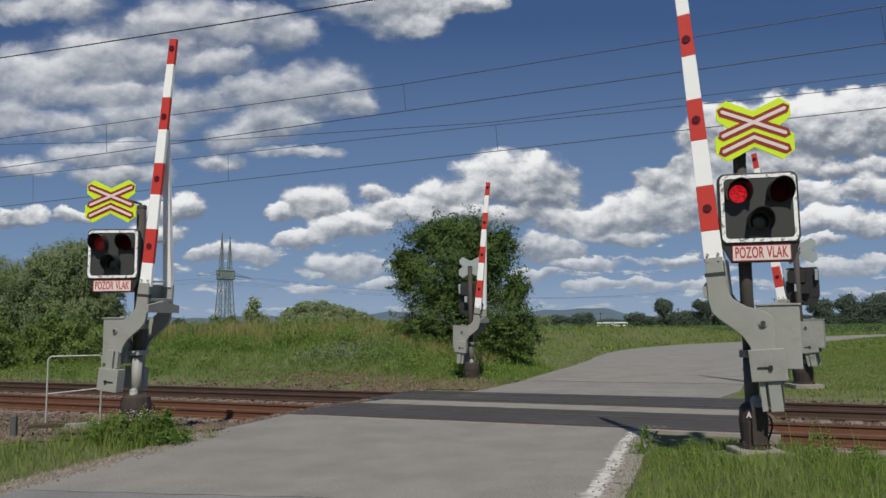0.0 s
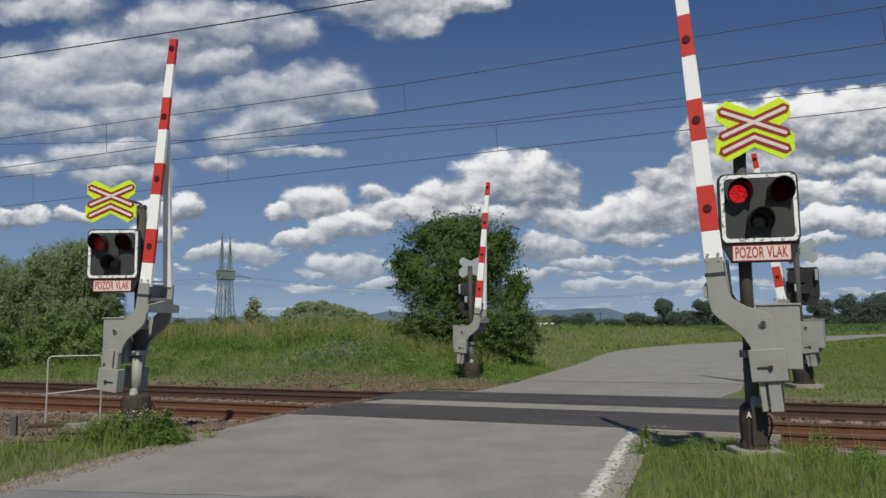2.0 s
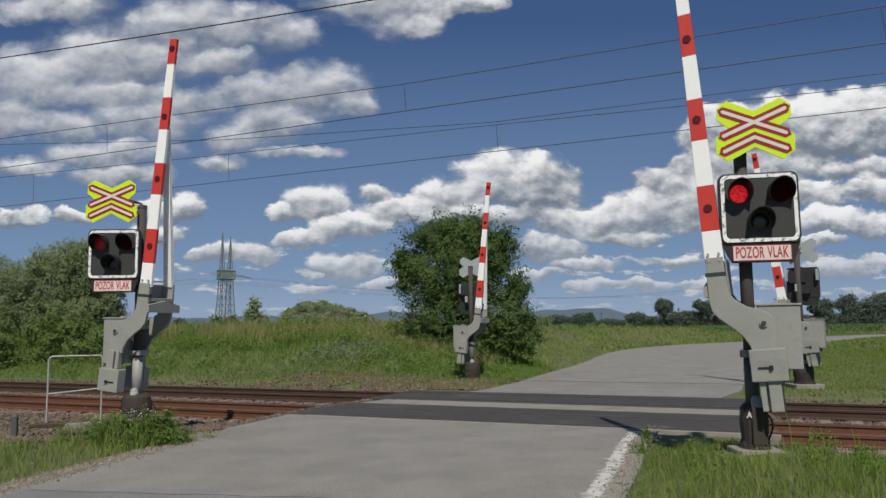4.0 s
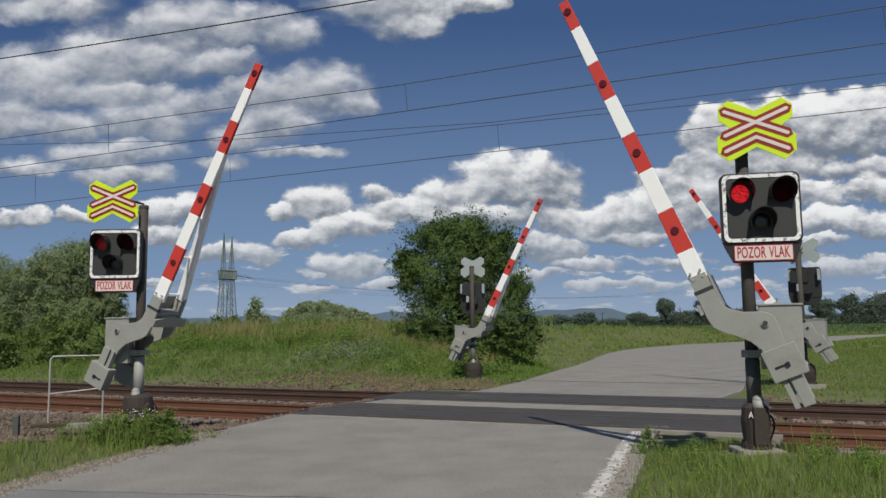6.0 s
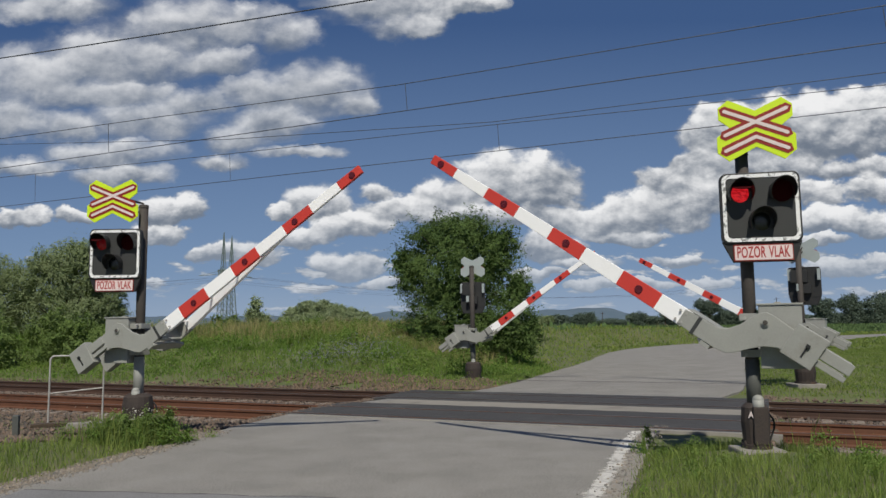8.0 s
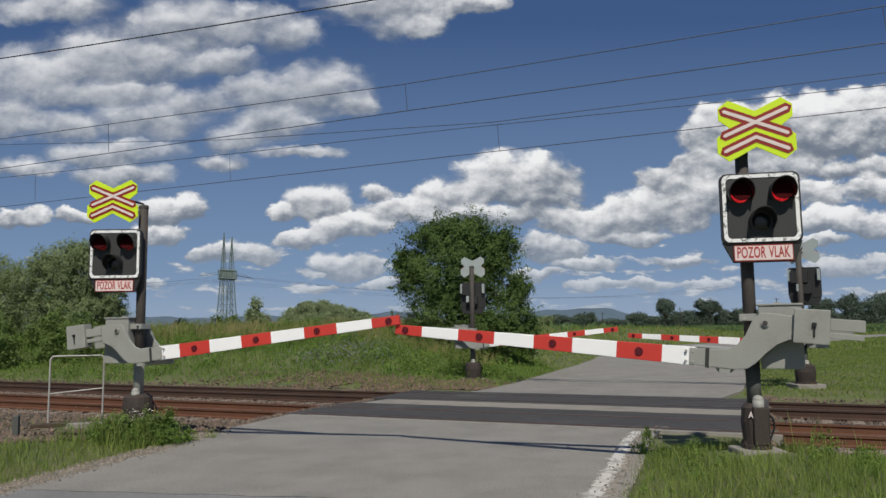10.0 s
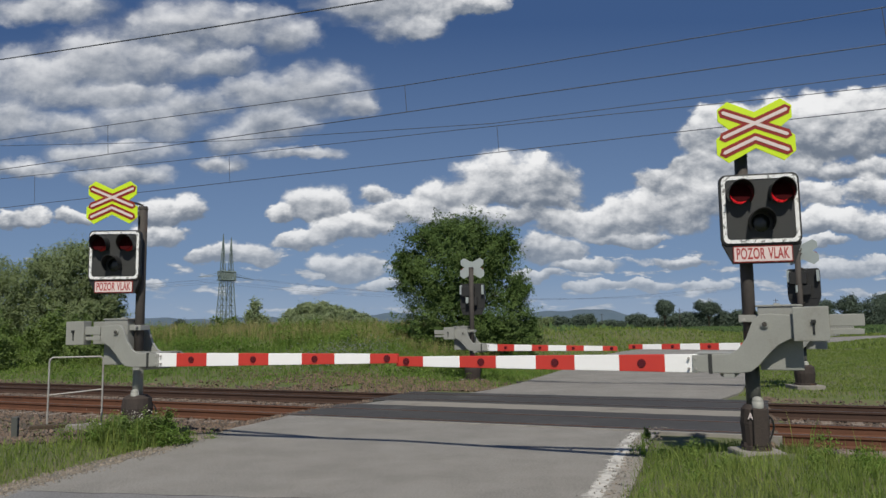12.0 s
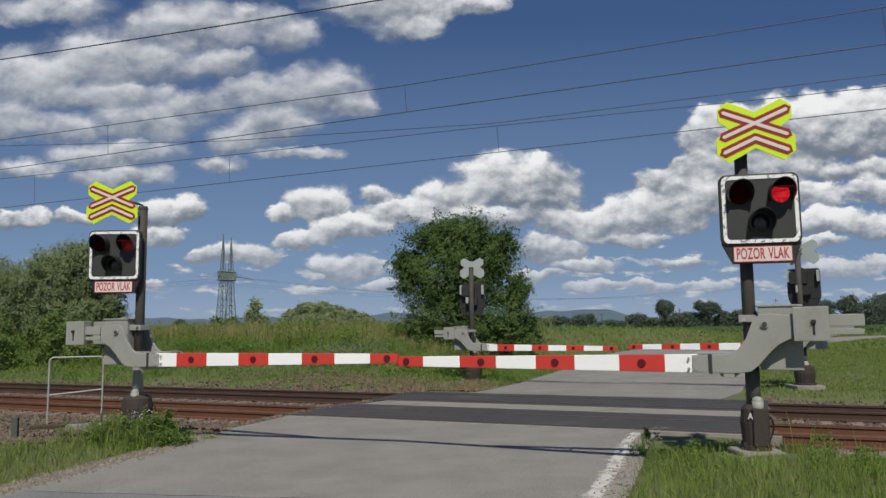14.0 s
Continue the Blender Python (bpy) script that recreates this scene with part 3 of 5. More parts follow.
def tracks():
    prof = rail_profile()
    for p in TRACKS:
        t = empty("railway_track", Matrix.Identity(4), "rusty railway track on concrete sleepers in brown ballast", "railway track", "tracks over the crossing")
        for side in (-1, 1):
            bm = bmesh.new()
            ends = []
            for q in (-70, 240):
                c = at(p + side * 0.754, q)
                ends.append([bm.verts.new((c.x + ACROSS.x * x, c.y + ACROSS.y * x, 0.012 + z)) for x, z in prof])
            for i in range(len(prof)):
                j = (i + 1) % len(prof)
                bm.faces.new((ends[0][i], ends[0][j], ends[1][j], ends[1][i]))
            bm.faces.new(ends[0]), bm.faces.new(ends[1][::-1])
            part("rail", bm, RAIL if p < 18 else OLD_RAIL, t)
            bm = bmesh.new()
            ribbon(bm, [at(p + side * 0.754 - 0.030, q) for q in (-70, 240)], [at(p + side * 0.754 + 0.030, q) for q in (-70, 240)], 0.0, 0.0145)
            part("running_surface", bm, RAIL_TOP, t, "smooth worn rail top")
        bm = bmesh.new()
        box(bm, -0.13, 0.13, -1.3, 1.3, -0.36, -0.203, 0.02)
        first = part("sleeper", bm, SLEEPER, t)
        qs = [q * 0.6 for q in range(-40, 90) if not 0.0 < q * 0.6 < 10.5]
        for k, q in enumerate(qs):
            ob = first if k == 0 else first.copy()
            if k:
                scene.collection.objects.link(ob)
            c = at(p, q)
            ob.matrix_basis = pose(c.x, c.y, 0, 0, 0, TRACK_AZ)
    # the bed and its stones
    rng = np.random.default_rng(3)
    bm = bmesh.new()
    for q0, q1 in ((-70, 0.2), (10.55, 240)):
        cross = ((13.5, -0.34), (14.1, -0.24), (22.0, -0.24), (22.9, -0.3), (22.9, -0.6), (13.5, -0.6))
        n = 40
        rows = [[bm.verts.new(at(p, q0 + (q1 - q0) * i / n, z)) for p, z in cross] for i in range(n + 1)]
        for r, s in zip(rows, rows[1:]):
            for i in range(len(cross)):
                bm.faces.new((r[i], r[(i + 1) % len(cross)], s[(i + 1) % len(cross)], s[i]))
    tagged(part("ballast_bed", bm, BALLAST), "brown ballast bed under both tracks", "ballast", kind="structure")
    n = 56000
    p = rng.uniform(7.5, 23.0, n)
    q = np.where(rng.random(n) < 0.72, 10.3 + rng.random(n) ** 1.5 * 24, 0.1 - rng.random(n) ** 1.5 * 14)
    keep = (p > 13.3) | ((q > 9.8) & (p > np.maximum(verge_end(p * ACROSS.x + q * ALONG.x) + 0.35, 8.0) + 0.3 * np.sin(q * 1.3)))
    p, q = p[keep], q[keep]
    n = len(p)
    h = np.maximum(-0.245 - np.clip(14.1 - p, 0, 1) * 0.23 - np.clip(p - 22.0, 0, 1) * 0.1, land(p * ACROSS.x + q * ALONG.x, p * ACROSS.y + q * ALONG.y))
    c = np.stack([p * ACROSS.x + q * ALONG.x, p * ACROSS.y + q * ALONG.y, h], 1)
    v, f = stones(rng, c, rng.uniform(0.022, 0.06, n))
    tagged(raw("ballast_stones", v, f, BALLAST), "loose angular brown and grey ballast stones", "ballast", kind="stuff")


def grit():
    """Loose grit washed along the road's edges."""
    rng = np.random.default_rng(8)
    n = 3400
    y = rng.uniform(7.5, 15.0, n)
    left = rng.random(n) < 0.8
    off = rng.normal(0.0, 0.16, n)
    x = np.where(left, np.interp(y, EL[:, 1], EL[:, 0]) + off, np.interp(y, ER[:, 1], ER[:, 0]) + off)
    c = np.stack([x, y, np.maximum(land(x, y), 0.0) * 1.0], 1)
    v, f = stones(rng, c, rng.uniform(0.006, 0.022, n))
    tagged(raw("grit", v, f, GRIT), "pale grit along the road edge", "gravel", kind="stuff")


ground()
road()
grit()
tracks()


# ---- crossing signals and barriers ----
EDGES = (0.887, 1.329, 1.971, 2.634, 3.239, 3.892, 4.515, 5.172, 5.67)
DROP = 0.527
NECK = [(0.95, -0.64), (0.69, -0.65), (0.35, -0.655), (0.2, -0.63), (0.1, -0.55), (-0.02, -0.41), (-0.15, -0.28), (-0.30, -0.20), (-0.40, -0.19), (-0.40, 0.09), (-0.33, 0.115), (-0.06, 0.14), (0.06, 0.13), (0.13, 0.07), (0.17, 0.0), (0.245, -0.19), (0.36, -0.34), (0.47, -0.395), (0.69, -0.405), (0.95, -0.41)]
ARMS = []
FLAPS = []


def beam_size(r):
    """Height of the beam at that distance from the pivot."""
    return 0.255 - (r - 0.887) / 4.8 * 0.10


def barrier_arm(m, s, group, slid):
    """The moving arm: two cranked plates, striped beam, brace behind it, counterweights. s: 1 where the road side is +y."""
    a = empty("barrier_arm", m, "red and white striped barrier arm with grey cranked plates", "barrier arm", group)
    back = -0.64 * s
    front = part("crank_plate", plate(bmesh.new(), NECK, -0.03 + 0.045 * s, 0.03 + 0.045 * s, 0.01), GREY, a, "grey painted cranked steel plate")
    part("crank_plate", plate(bmesh.new(), NECK, back - 0.03, back + 0.03, 0.01), GREY, a, "grey painted cranked steel plate")
    bm = bmesh.new()
    box(bm, 0.44, 0.93, min(back, 0), max(back, 0), -0.40, -0.385, 0.004)
    box(bm, 0.62, 0.68, min(back, 0), max(back, 0), -0.66, -0.40, 0.004)
    y0, y1 = sorted((0.10 * s, back - 0.16 * s))
    low = [bm.verts.new((x, y, -0.71)) for x, y in ((0.41, y0), (0.41, y1), (0.55, y1), (0.64, (y0 + y1) / 2), (0.55, y0))]
    r = bmesh.ops.extrude_face_region(bm, geom=[bm.faces.new(low)])
    bmesh.ops.translate(bm, vec=(0, 0, 0.05), verts=[v for v in r["geom"] if isinstance(v, bmesh.types.BMVert)])
    part("tie_plate", bm, GREY, a, "grey tie plate between the crank plates")
    # an added dark strip stands in for the shaded gap before the crank
    part("gap_strip", box(bmesh.new(), 0.69, 0.742, 0.045 * s - 0.036, 0.045 * s + 0.036, -0.665, -0.398, 0.004), PANEL, a, "dark strip for the shaded gap at the beam root")
    for i in range(8):
        r0, r1 = EDGES[i], EDGES[i + 1]
        bm = bmesh.new()
        bar(bm, (r0, 0.012 * s, -DROP), (r1, 0.012 * s, -DROP), 0.07, beam_size(r0), 0.07, beam_size(r1), 0.005)
        red = i % 2 == 1
        st = part("stripe", bm, RED if red else WHITE, a, "red stripe" if red else "white stripe")
        if red:
            c = (r0 + r1) / 2 + (0.06 if i == 7 else -0.06 if i == 5 else 0)
            bm = rod(bmesh.new(), (c, 0.04 * s, -DROP), (c, 0.062 * s, -DROP), 0.062, 0.056, 20)
            part("reflector", bm, REFLECTOR, st, "round dark red reflector")
    bm = bmesh.new()
    bar(bm, (0.90, back, -DROP), (3.95, -0.06 * s, -DROP), 0.11, 0.19, 0.06, 0.12, 0.005)
    part("brace", bm, WHITE, a, "white brace beam joining the arm")
    for r in (0.98, 1.75, 2.55):
        y = back * (1 - (r - 0.9) / 3.05) - 0.02 * s
        part("rung", rod(bmesh.new(), (r, 0, -DROP + 0.06), (r + 0.02, y, -DROP + 0.06), 0.02, n=8), WHITE, a)
    for yy, w in ((0.045 * s, 0.20), (back, 0.16)):
        out = -0.36 if slid else 0.0
        cw = part("counterweight", box(bmesh.new(), -0.77 + out, -0.345 + out, yy - w / 2, yy + w / 2, -0.23, 0.22, 0.012), GREY, a, "grey counterweight box with a slotted handle")
        bm = bmesh.new()
        f = s if abs(yy) < 0.2 else -s
        yf = yy + f * w / 2
        box(bm, -0.60 + out, -0.575 + out, min(yf, yf + f * 0.012), max(yf, yf + f * 0.012), -0.14, 0.0, 0.003)
        box(bm, -0.615 + out, -0.56 + out, min(yf, yf + f * 0.03), max(yf, yf + f * 0.03), 0.0, 0.05, 0.004)
        part("handle", bm, BLACK, cw, "black slotted handle")
        bm = bmesh.new()
        x0, x1 = (-0.71, -0.36) if slid else (-1.17, -0.77)
        box(bm, x0, x1, yy - 0.06, yy + 0.06, -0.04, 0.115, 0.01)
        box(bm, x0 + 0.01, x1, yy - 0.05, yy + 0.05, -0.145, -0.075, 0.006)
        part("weight_bar", bm, GREY, a, "grey counterweight rail")
    hub = rod(bmesh.new(), (0, back - 0.05 * s, 0), (0, 0.10 * s, 0), 0.052, n=18)
    hub = part("hub", hub, GREY, a, "grey pivot hub")
    part("hub_pin", rod(bmesh.new(), (0, 0.09 * s, 0), (0, 0.112 * s, 0), 0.032, n=14), DARK_STEEL, hub, "dark pivot pin")
    for x, z in ((0.905, -DROP + 0.07), (0.905, -DROP - 0.07), (1.0, -DROP + 0.07), (1.0, -DROP - 0.07)):
        part("bolt", rod(bmesh.new(), (x, 0.04 * s, z), (x, 0.085 * s, z), 0.018, n=6), GALVANISED, a)
    ARMS.append((a, m))
    return a


def text(parent, body, size, width, m, where, label):
    """Raised letters as a mesh part."""
    cu = bpy.data.curves.new("lettering", "FONT")
    cu.body, cu.size, cu.align_x, cu.align_y, cu.extrude = body, size, "CENTER", "CENTER", 0.002
    cu.space_character, cu.space_word, cu.offset = 1.05, 1.3, 0.004
    tmp = bpy.data.objects.new("tmp", cu)
    scene.collection.objects.link(tmp)
    me = bpy.data.meshes.new_from_object(tmp.evaluated_get(bpy.context.evaluated_depsgraph_get()))
    bpy.data.objects.remove(tmp)
    w = max(v.co.x for v in me.vertices) - min(v.co.x for v in me.vertices)
    for v in me.vertices:
        v.co.x *= width / w
    me.materials.clear()
    ob = finish(new("lettering", me), m)
    ob.parent, ob.matrix_basis = parent, where
    tagged(ob, label)


def lettering(parent, y, z):
    text(parent, "POZOR VLAK", 0.215, 0.735, LETTER_RED, pose(0, y, z, 90, 0, 0), "red capital letters")


def stroke(bm, pts, w, y0, y1):
    """A flat band along pts in the x-z plane, mitred, with blunt ends."""
    p = [Vector(q) for q in pts]
    up, dn = [], []
    for i, c in enumerate(p):
        d0 = (p[i] - p[i - 1]).normalized() if i else None
        d1 = (p[i + 1] - p[i]).normalized() if i < len(p) - 1 else None
        d = ((d0 or d1) + (d1 or d0)).normalized()
        nrm = Vector((-d.y, d.x))
        k = w / 2 / max(0.3, nrm.dot(Vector((-(d0 or d1).y, (d0 or d1).x))))
        e = (-d * w * 0.35 if d0 is None else d * w * 0.35 if d1 is None else Vector((0, 0)))
        up.append(c + nrm * k + e * 0.4), dn.append(c - nrm * k + e * 0.4)
        if d0 is None or d1 is None:
            (up if d0 is None else up).append(c + e * 1.6) if d1 is None else up.insert(0, c + e * 1.6)
    plate(bm, [tuple(v) for v in up + dn[::-1]], y0, y1)
    return bm


def light_unit(post, m, seen_front, lens, buck, buck_size, aside):
    """The lamp board with its hoods, words and crossbuck, on the post; local -y is its face."""
    board = part("lamp_board", plate(bmesh.new(), rounded(-0.565, 0.565, -0.50, 0.49, 0.10), 0.0, 0.10, 0.008), BLACK, post, "black lamp board with a white reflective rim")
    board.matrix_basis = m @ Matrix.Diagonal((0.925 * buck_size, 1, 0.5 + 0.5 * buck_size, 1))
    if not seen_front:
        # added pale plates: sunlight on the lamp case sides put into their colour
        for sx in (-0.50, 0.50):
            part("sunlit_side", box(bmesh.new(), sx - 0.05, sx + 0.05, 0.10, 0.24, 0.05, 0.42, 0.006), SIGN_BACK, board, "pale plate for the sunlit side of the lamp case")
        part("terminal_box", box(bmesh.new(), 0.14, 0.26, 0.10, 0.34, -0.30, -0.06, 0.006), SIGN_BACK, board, "small pale terminal box")
    bm = bmesh.new()
    o, i_ = rounded(-0.535, 0.535, -0.475, 0.465, 0.085), rounded(-0.482, 0.482, -0.425, 0.415, 0.06)
    rings = [[bm.verts.new((x, y, z)) for x, z in ring] for ring, y in ((o, -0.001), (o, -0.014), (i_, -0.014), (i_, -0.001))]
    n = len(o)
    for a, b in zip(rings, rings[1:] + rings[:1]):
        for k in range(n):
            bm.faces.new((a[k], a[(k + 1) % n], b[(k + 1) % n], b[k]))
    part("white_rim", bm, RIM, board, "worn white reflective rim")
    part("panel", plate(bmesh.new(), rounded(-0.478, 0.478, -0.42, 0.41, 0.055), -0.006, 0.0), PANEL, board, "dark grey panel")
    part("skirt", plate(bmesh.new(), [(-0.56, -0.47), (0.56, -0.47), (0.45, -0.755), (-0.41, -0.755)], 0.02, 0.09, 0.006), BLACK, board, "black tapered skirt")
    sign = part("word_sign", plate(bmesh.new(), rounded(-0.41, 0.42, -0.74, -0.515, 0.012, 2), 0.0, 0.018), SIGN_RED, board, "white word plate with a red border")
    part("field", plate(bmesh.new(), rounded(-0.396, 0.406, -0.726, -0.529, 0.01, 2), -0.004, 0.0), SIGN_WHITE, sign, "white field")
    lettering(sign, -0.005, -0.628)
    for cx, cz, red in ((-0.28, 0.20, -1), (0.30, 0.20, 1), (0.0, -0.20, 0)):
        # hood: a tube with its lower front cut away
        bm = bmesh.new()
        k, R, T = 22, 0.172, 0.010
        rows = []
        for j in range(k + 1):
            a = radians(-35 + 250 * j / k)
            deep = 0.05 + 0.24 * (0.5 + 0.5 * math.sin(a)) ** 0.8
            rows.append([bm.verts.new((cx + (R + d) * math.cos(a), y, cz + (R + d) * math.sin(a))) for d, y in ((0, 0), (0, -deep), (T, -deep), (T, 0))])
        for r0, r1 in zip(rows, rows[1:]):
            for q in range(4):
                bm.faces.new((r0[q], r0[(q + 1) % 4], r1[(q + 1) % 4], r1[q]))
        hood = part("hood", bm, BLACK, board, "black lamp hood")
        bm = bmesh.new()
        bmesh.ops.create_uvsphere(bm, u_segments=24, v_segments=12, radius=0.13, matrix=Matrix.Translation((cx, 0.0, cz)) @ Matrix.Diagonal((1, 0.22, 1, 1)))
        part("lens", bm, (lens if red else LENS_BLIND), hood, "red signal lens" if red else "unlit dark lens", True)
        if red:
            # an added flap imitates the lamp's blinking, hinged under the top of the hood
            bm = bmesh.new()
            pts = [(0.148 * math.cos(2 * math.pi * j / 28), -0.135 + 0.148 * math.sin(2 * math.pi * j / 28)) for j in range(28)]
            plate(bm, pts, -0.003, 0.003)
            flap = part("blink_flap", bm, BLINK_FLAP, board, "added dark red flap that imitates the lamp going dark")
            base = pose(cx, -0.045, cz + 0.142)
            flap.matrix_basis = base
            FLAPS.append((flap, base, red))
    # crossbuck
    cb = part("crossbuck", plate(bmesh.new(), [(-0.50, 0.33), (-0.36, 0.43), (0.0, 0.27), (0.36, 0.43), (0.50, 0.33), (0.50, 0.17), (0.345, 0.05), (0.53, -0.07), (0.53, -0.28), (0.37, -0.40), (0.0, -0.22), (-0.37, -0.40), (-0.53, -0.28), (-0.53, -0.07), (-0.345, 0.05), (-0.50, 0.17)], 0.0, 0.02, 0.003), YELLOW if seen_front else SIGN_BACK, post, "fluorescent yellow crossbuck board" if seen_front else "crossbuck seen from its grey metal back")
    cb.matrix_basis = m @ pose(aside, 0.03, buck + 0.02) @ Matrix.Diagonal((buck_size * 0.98, 1, buck_size * 1.06, 1))
    shapes = [[(-0.42, 0.28), (0.42, -0.05)], [(-0.42, -0.05), (0.42, 0.28)], [(-0.42, -0.26), (0.0, -0.085), (0.42, -0.26)]]
    for k, pts in enumerate(shapes):
        part("red_bar", stroke(bmesh.new(), pts, 0.135, -0.003 - 0.0012 * k, 0.0), SIGN_RED, cb, "red outlined bar")
    for k, pts in enumerate(shapes):
        part("white_bar", stroke(bmesh.new(), pts, 0.046, -0.008 - 0.0012 * k, -0.002), SIGN_WHITE, cb, "white bar")
    return board


def crossing_signal(name, pivot, az, s, base_z, face, shift, label, group, front, lens, zc, buck):
    """Post with lamp board, crossbuck, drive housing and cast foot; the barrier arm turns on it."""
    e, y = Vector((math.cos(radians(az)), math.sin(radians(az)), 0)), Vector((-math.sin(radians(az)), math.cos(radians(az)), 0))
    foot = Vector(pivot) + e * 0.21 - y * 0.30 * s
    top = 4.42 if front else 4.25
    th = empty(name, pose(foot.x, foot.y, base_z), label, "crossing signal", group)
    part("post", rod(bmesh.new(), (0, 0, 0.5), (0, 0, top - base_z), 0.088, n=20), DARK_STEEL, th, "dark weathered steel post", True)
    part("cap", rod(bmesh.new(), (0, 0, top - base_z - 0.03), (0, 0, top - base_z + 0.03), 0.098, 0.085, 20), DARK_STEEL, th)
    stout = 1.5 if shift < -0.3 else 1.0 if front else 1.6
    bm = bmesh.new()
    for z0, z1, r0, r1 in ((0, 0.06, 0.2, 0.2), (0.06, 0.36, 0.17, 0.19), (0.36, 0.55, 0.19, 0.172), (0.55, 0.61, 0.172, 0.12)):
        rod(bm, (0, 0, z0), (0, 0, z1), r0 * stout, r1 * stout, 16)
    box(bm, -0.10, 0.10, -0.205, -0.12, 0.06, 0.57, 0.02)
    foot_part = part("cast_foot", bm, CAST, th, "rusty dark cast iron foot", False)
    for k in range(6):
        a = k * math.pi / 3 + 0.3
        part("anchor_bolt", rod(bmesh.new(), (0.18 * math.cos(a), 0.18 * math.sin(a), 0.05), (0.18 * math.cos(a), 0.18 * math.sin(a), 0.10), 0.022, n=6), CAST, foot_part)
    if base_z > 0.3:
        text(foot_part, "A", 0.115, 0.075, SIGN_WHITE, pose(-0.122, -0.160, 0.46, 90, 0, -38), "pale painted letter")
    bm = bmesh.new()
    k = 1.0 if front else 1.45
    box(bm, -0.30 * k, 0.30 * k, -0.28 * k, 0.28 * k, -0.45, 0.0, 0.03)
    part("plinth", bm, CONCRETE, th, "rough pale concrete plinth")
    zp = pivot[2] - base_z
    part("sleeve", rod(bmesh.new(), (0, 0, 0.55), (0, 0, zp - 0.50), 0.096, n=20), GREY if shift < -0.3 else SLEEVE, th, "grey painted lower post sleeve", True)
    bm = rod(bmesh.new(), (0.0, -0.125, 0.5), (0, -0.125, 0.66), 0.075, n=16)
    bmesh.ops.create_uvsphere(bm, u_segments=16, v_segments=8, radius=0.075, matrix=Matrix.Translation((0, -0.125, 0.66)) @ Matrix.Diagonal((1, 1, 0.9, 1)))
    part("cable_dome", bm, GREY, th, "pale grey domed cable cover", True)
    turn = pose(0, 0, 0, 0, 0, az)
    # drive housing
    h = part("drive_housing", box(bmesh.new(), -0.66, -0.12, -0.19, 0.19, zp - 0.62, zp + 0.235, 0.015), GREY, th, "grey painted drive housing")
    h.matrix_basis = turn
    bm = bmesh.new()
    box(bm, -0.68, -0.10, -0.205, 0.205, zp + 0.235, zp + 0.262, 0.006)
    box(bm, -0.40, -0.32, -0.05, 0.05, zp + 0.262, zp + 0.285, 0.004)
    lid = part("housing_lid", bm, GREY, h)
    for dz in (-0.42, 0.08):
        br = part("clamp", box(bmesh.new(), -0.14, 0.13, -0.13, 0.13, zp + dz - 0.05, zp + dz + 0.05, 0.008), GREY, th, "grey post clamp")
        br.matrix_basis = turn
    for k, dz in enumerate((0.10, 0.06, -0.40, -0.44)):
        b = part("clamp_bolt", rod(bmesh.new(), (0.06, 0.13 * (1 if k % 2 else -1), zp + dz), (0.06, 0.20 * (1 if k % 2 else -1), zp + dz), 0.022, n=8), GALVANISED, br)
    # lamp board on brackets
    f = pose(0, 0, 0, 0, 0, face)
    zc -= base_z
    m = f @ pose(shift, -0.26, zc)
    light_unit(th, m, front, lens, buck, 0.95 if shift < -0.3 else 1.0 if front else 0.9, -0.09 if shift < -0.3 else 0.0)
    bm = bmesh.new()
    for dz in (0.47, -0.60):
        rod(bm, (0, 0, zc + dz), (shift, -0.18, zc + dz), 0.022, n=8)
    rod(bm, (0, 0, zc + 0.80), (shift * 0.9, -0.21, zc + 0.95), 0.022, n=8)
    rod(bm, (0, 0, zc + 1.0 if front else zc + 0.7), (shift * 0.9, -0.2, zc + 1.1), 0.02, n=8)
    b = part("bracket", bm, DARK_STEEL, th, "dark steel bracket arms")
    b.matrix_basis = f
    bm = bmesh.new()
    box(bm, shift - 0.10, shift + 0.38, -0.16, 0.04, zc - 0.02, zc + 0.36, 0.01)
    box(bm, shift - 0.20, shift + 0.20, -0.16, 0.0, zc - 0.36, zc - 0.06, 0.01)
    b = part("lamp_case", bm, BLACK, th, "black lamp case behind the board")
    b.matrix_basis = f
    # cable from the foot up to the housing
    tube("cable", ((0.14, 0.1, 0.5), (0.30, 0.12, 0.35), (0.24, 0.16, 0.02)), 0.014, BLACK, th, "black looped cable", 2, True)
    return th


GROUP, BARS = "four crossing signals", "four barrier arms"
SIGNALS = (((4.324, 10.051, 2.014), 154.2, 1, 0.31, -12, 0.17, "dark post with blinking red lamps and yellow crossbuck in grass", True, LAMP_RED, 3.60, 1.07),
           ((-6.168, 14.177, 2.005), -17.6, -1, 0.20, 0, -0.42, "dark post with lamp board and yellow crossbuck beside ballast", True, LAMP_DIM, 3.475, 0.99),
           ((0.747, 27.945, 1.794), -23.35, -1, 0.06, 168, 0.0, "brown post with crossbuck and lamps turned away, before a tree", False, LAMP_RED, 3.20, 1.02),
           ((11.056, 22.70, 1.85), 145.1, 1, 0.14, 150, -0.12, "brown post with crossbuck and lamps turned away, on grass", False, LAMP_RED, 3.25, 0.95))
for pivot, az, s, bz, face, shift, label, front, lens, zc, buck in SIGNALS:
    crossing_signal("crossing_signal", pivot, az, s, bz, face, shift, label, GROUP, front, lens, zc, buck)
    barrier_arm(pose(*pivot, 0, 0, az), s, BARS, shift < -0.3)


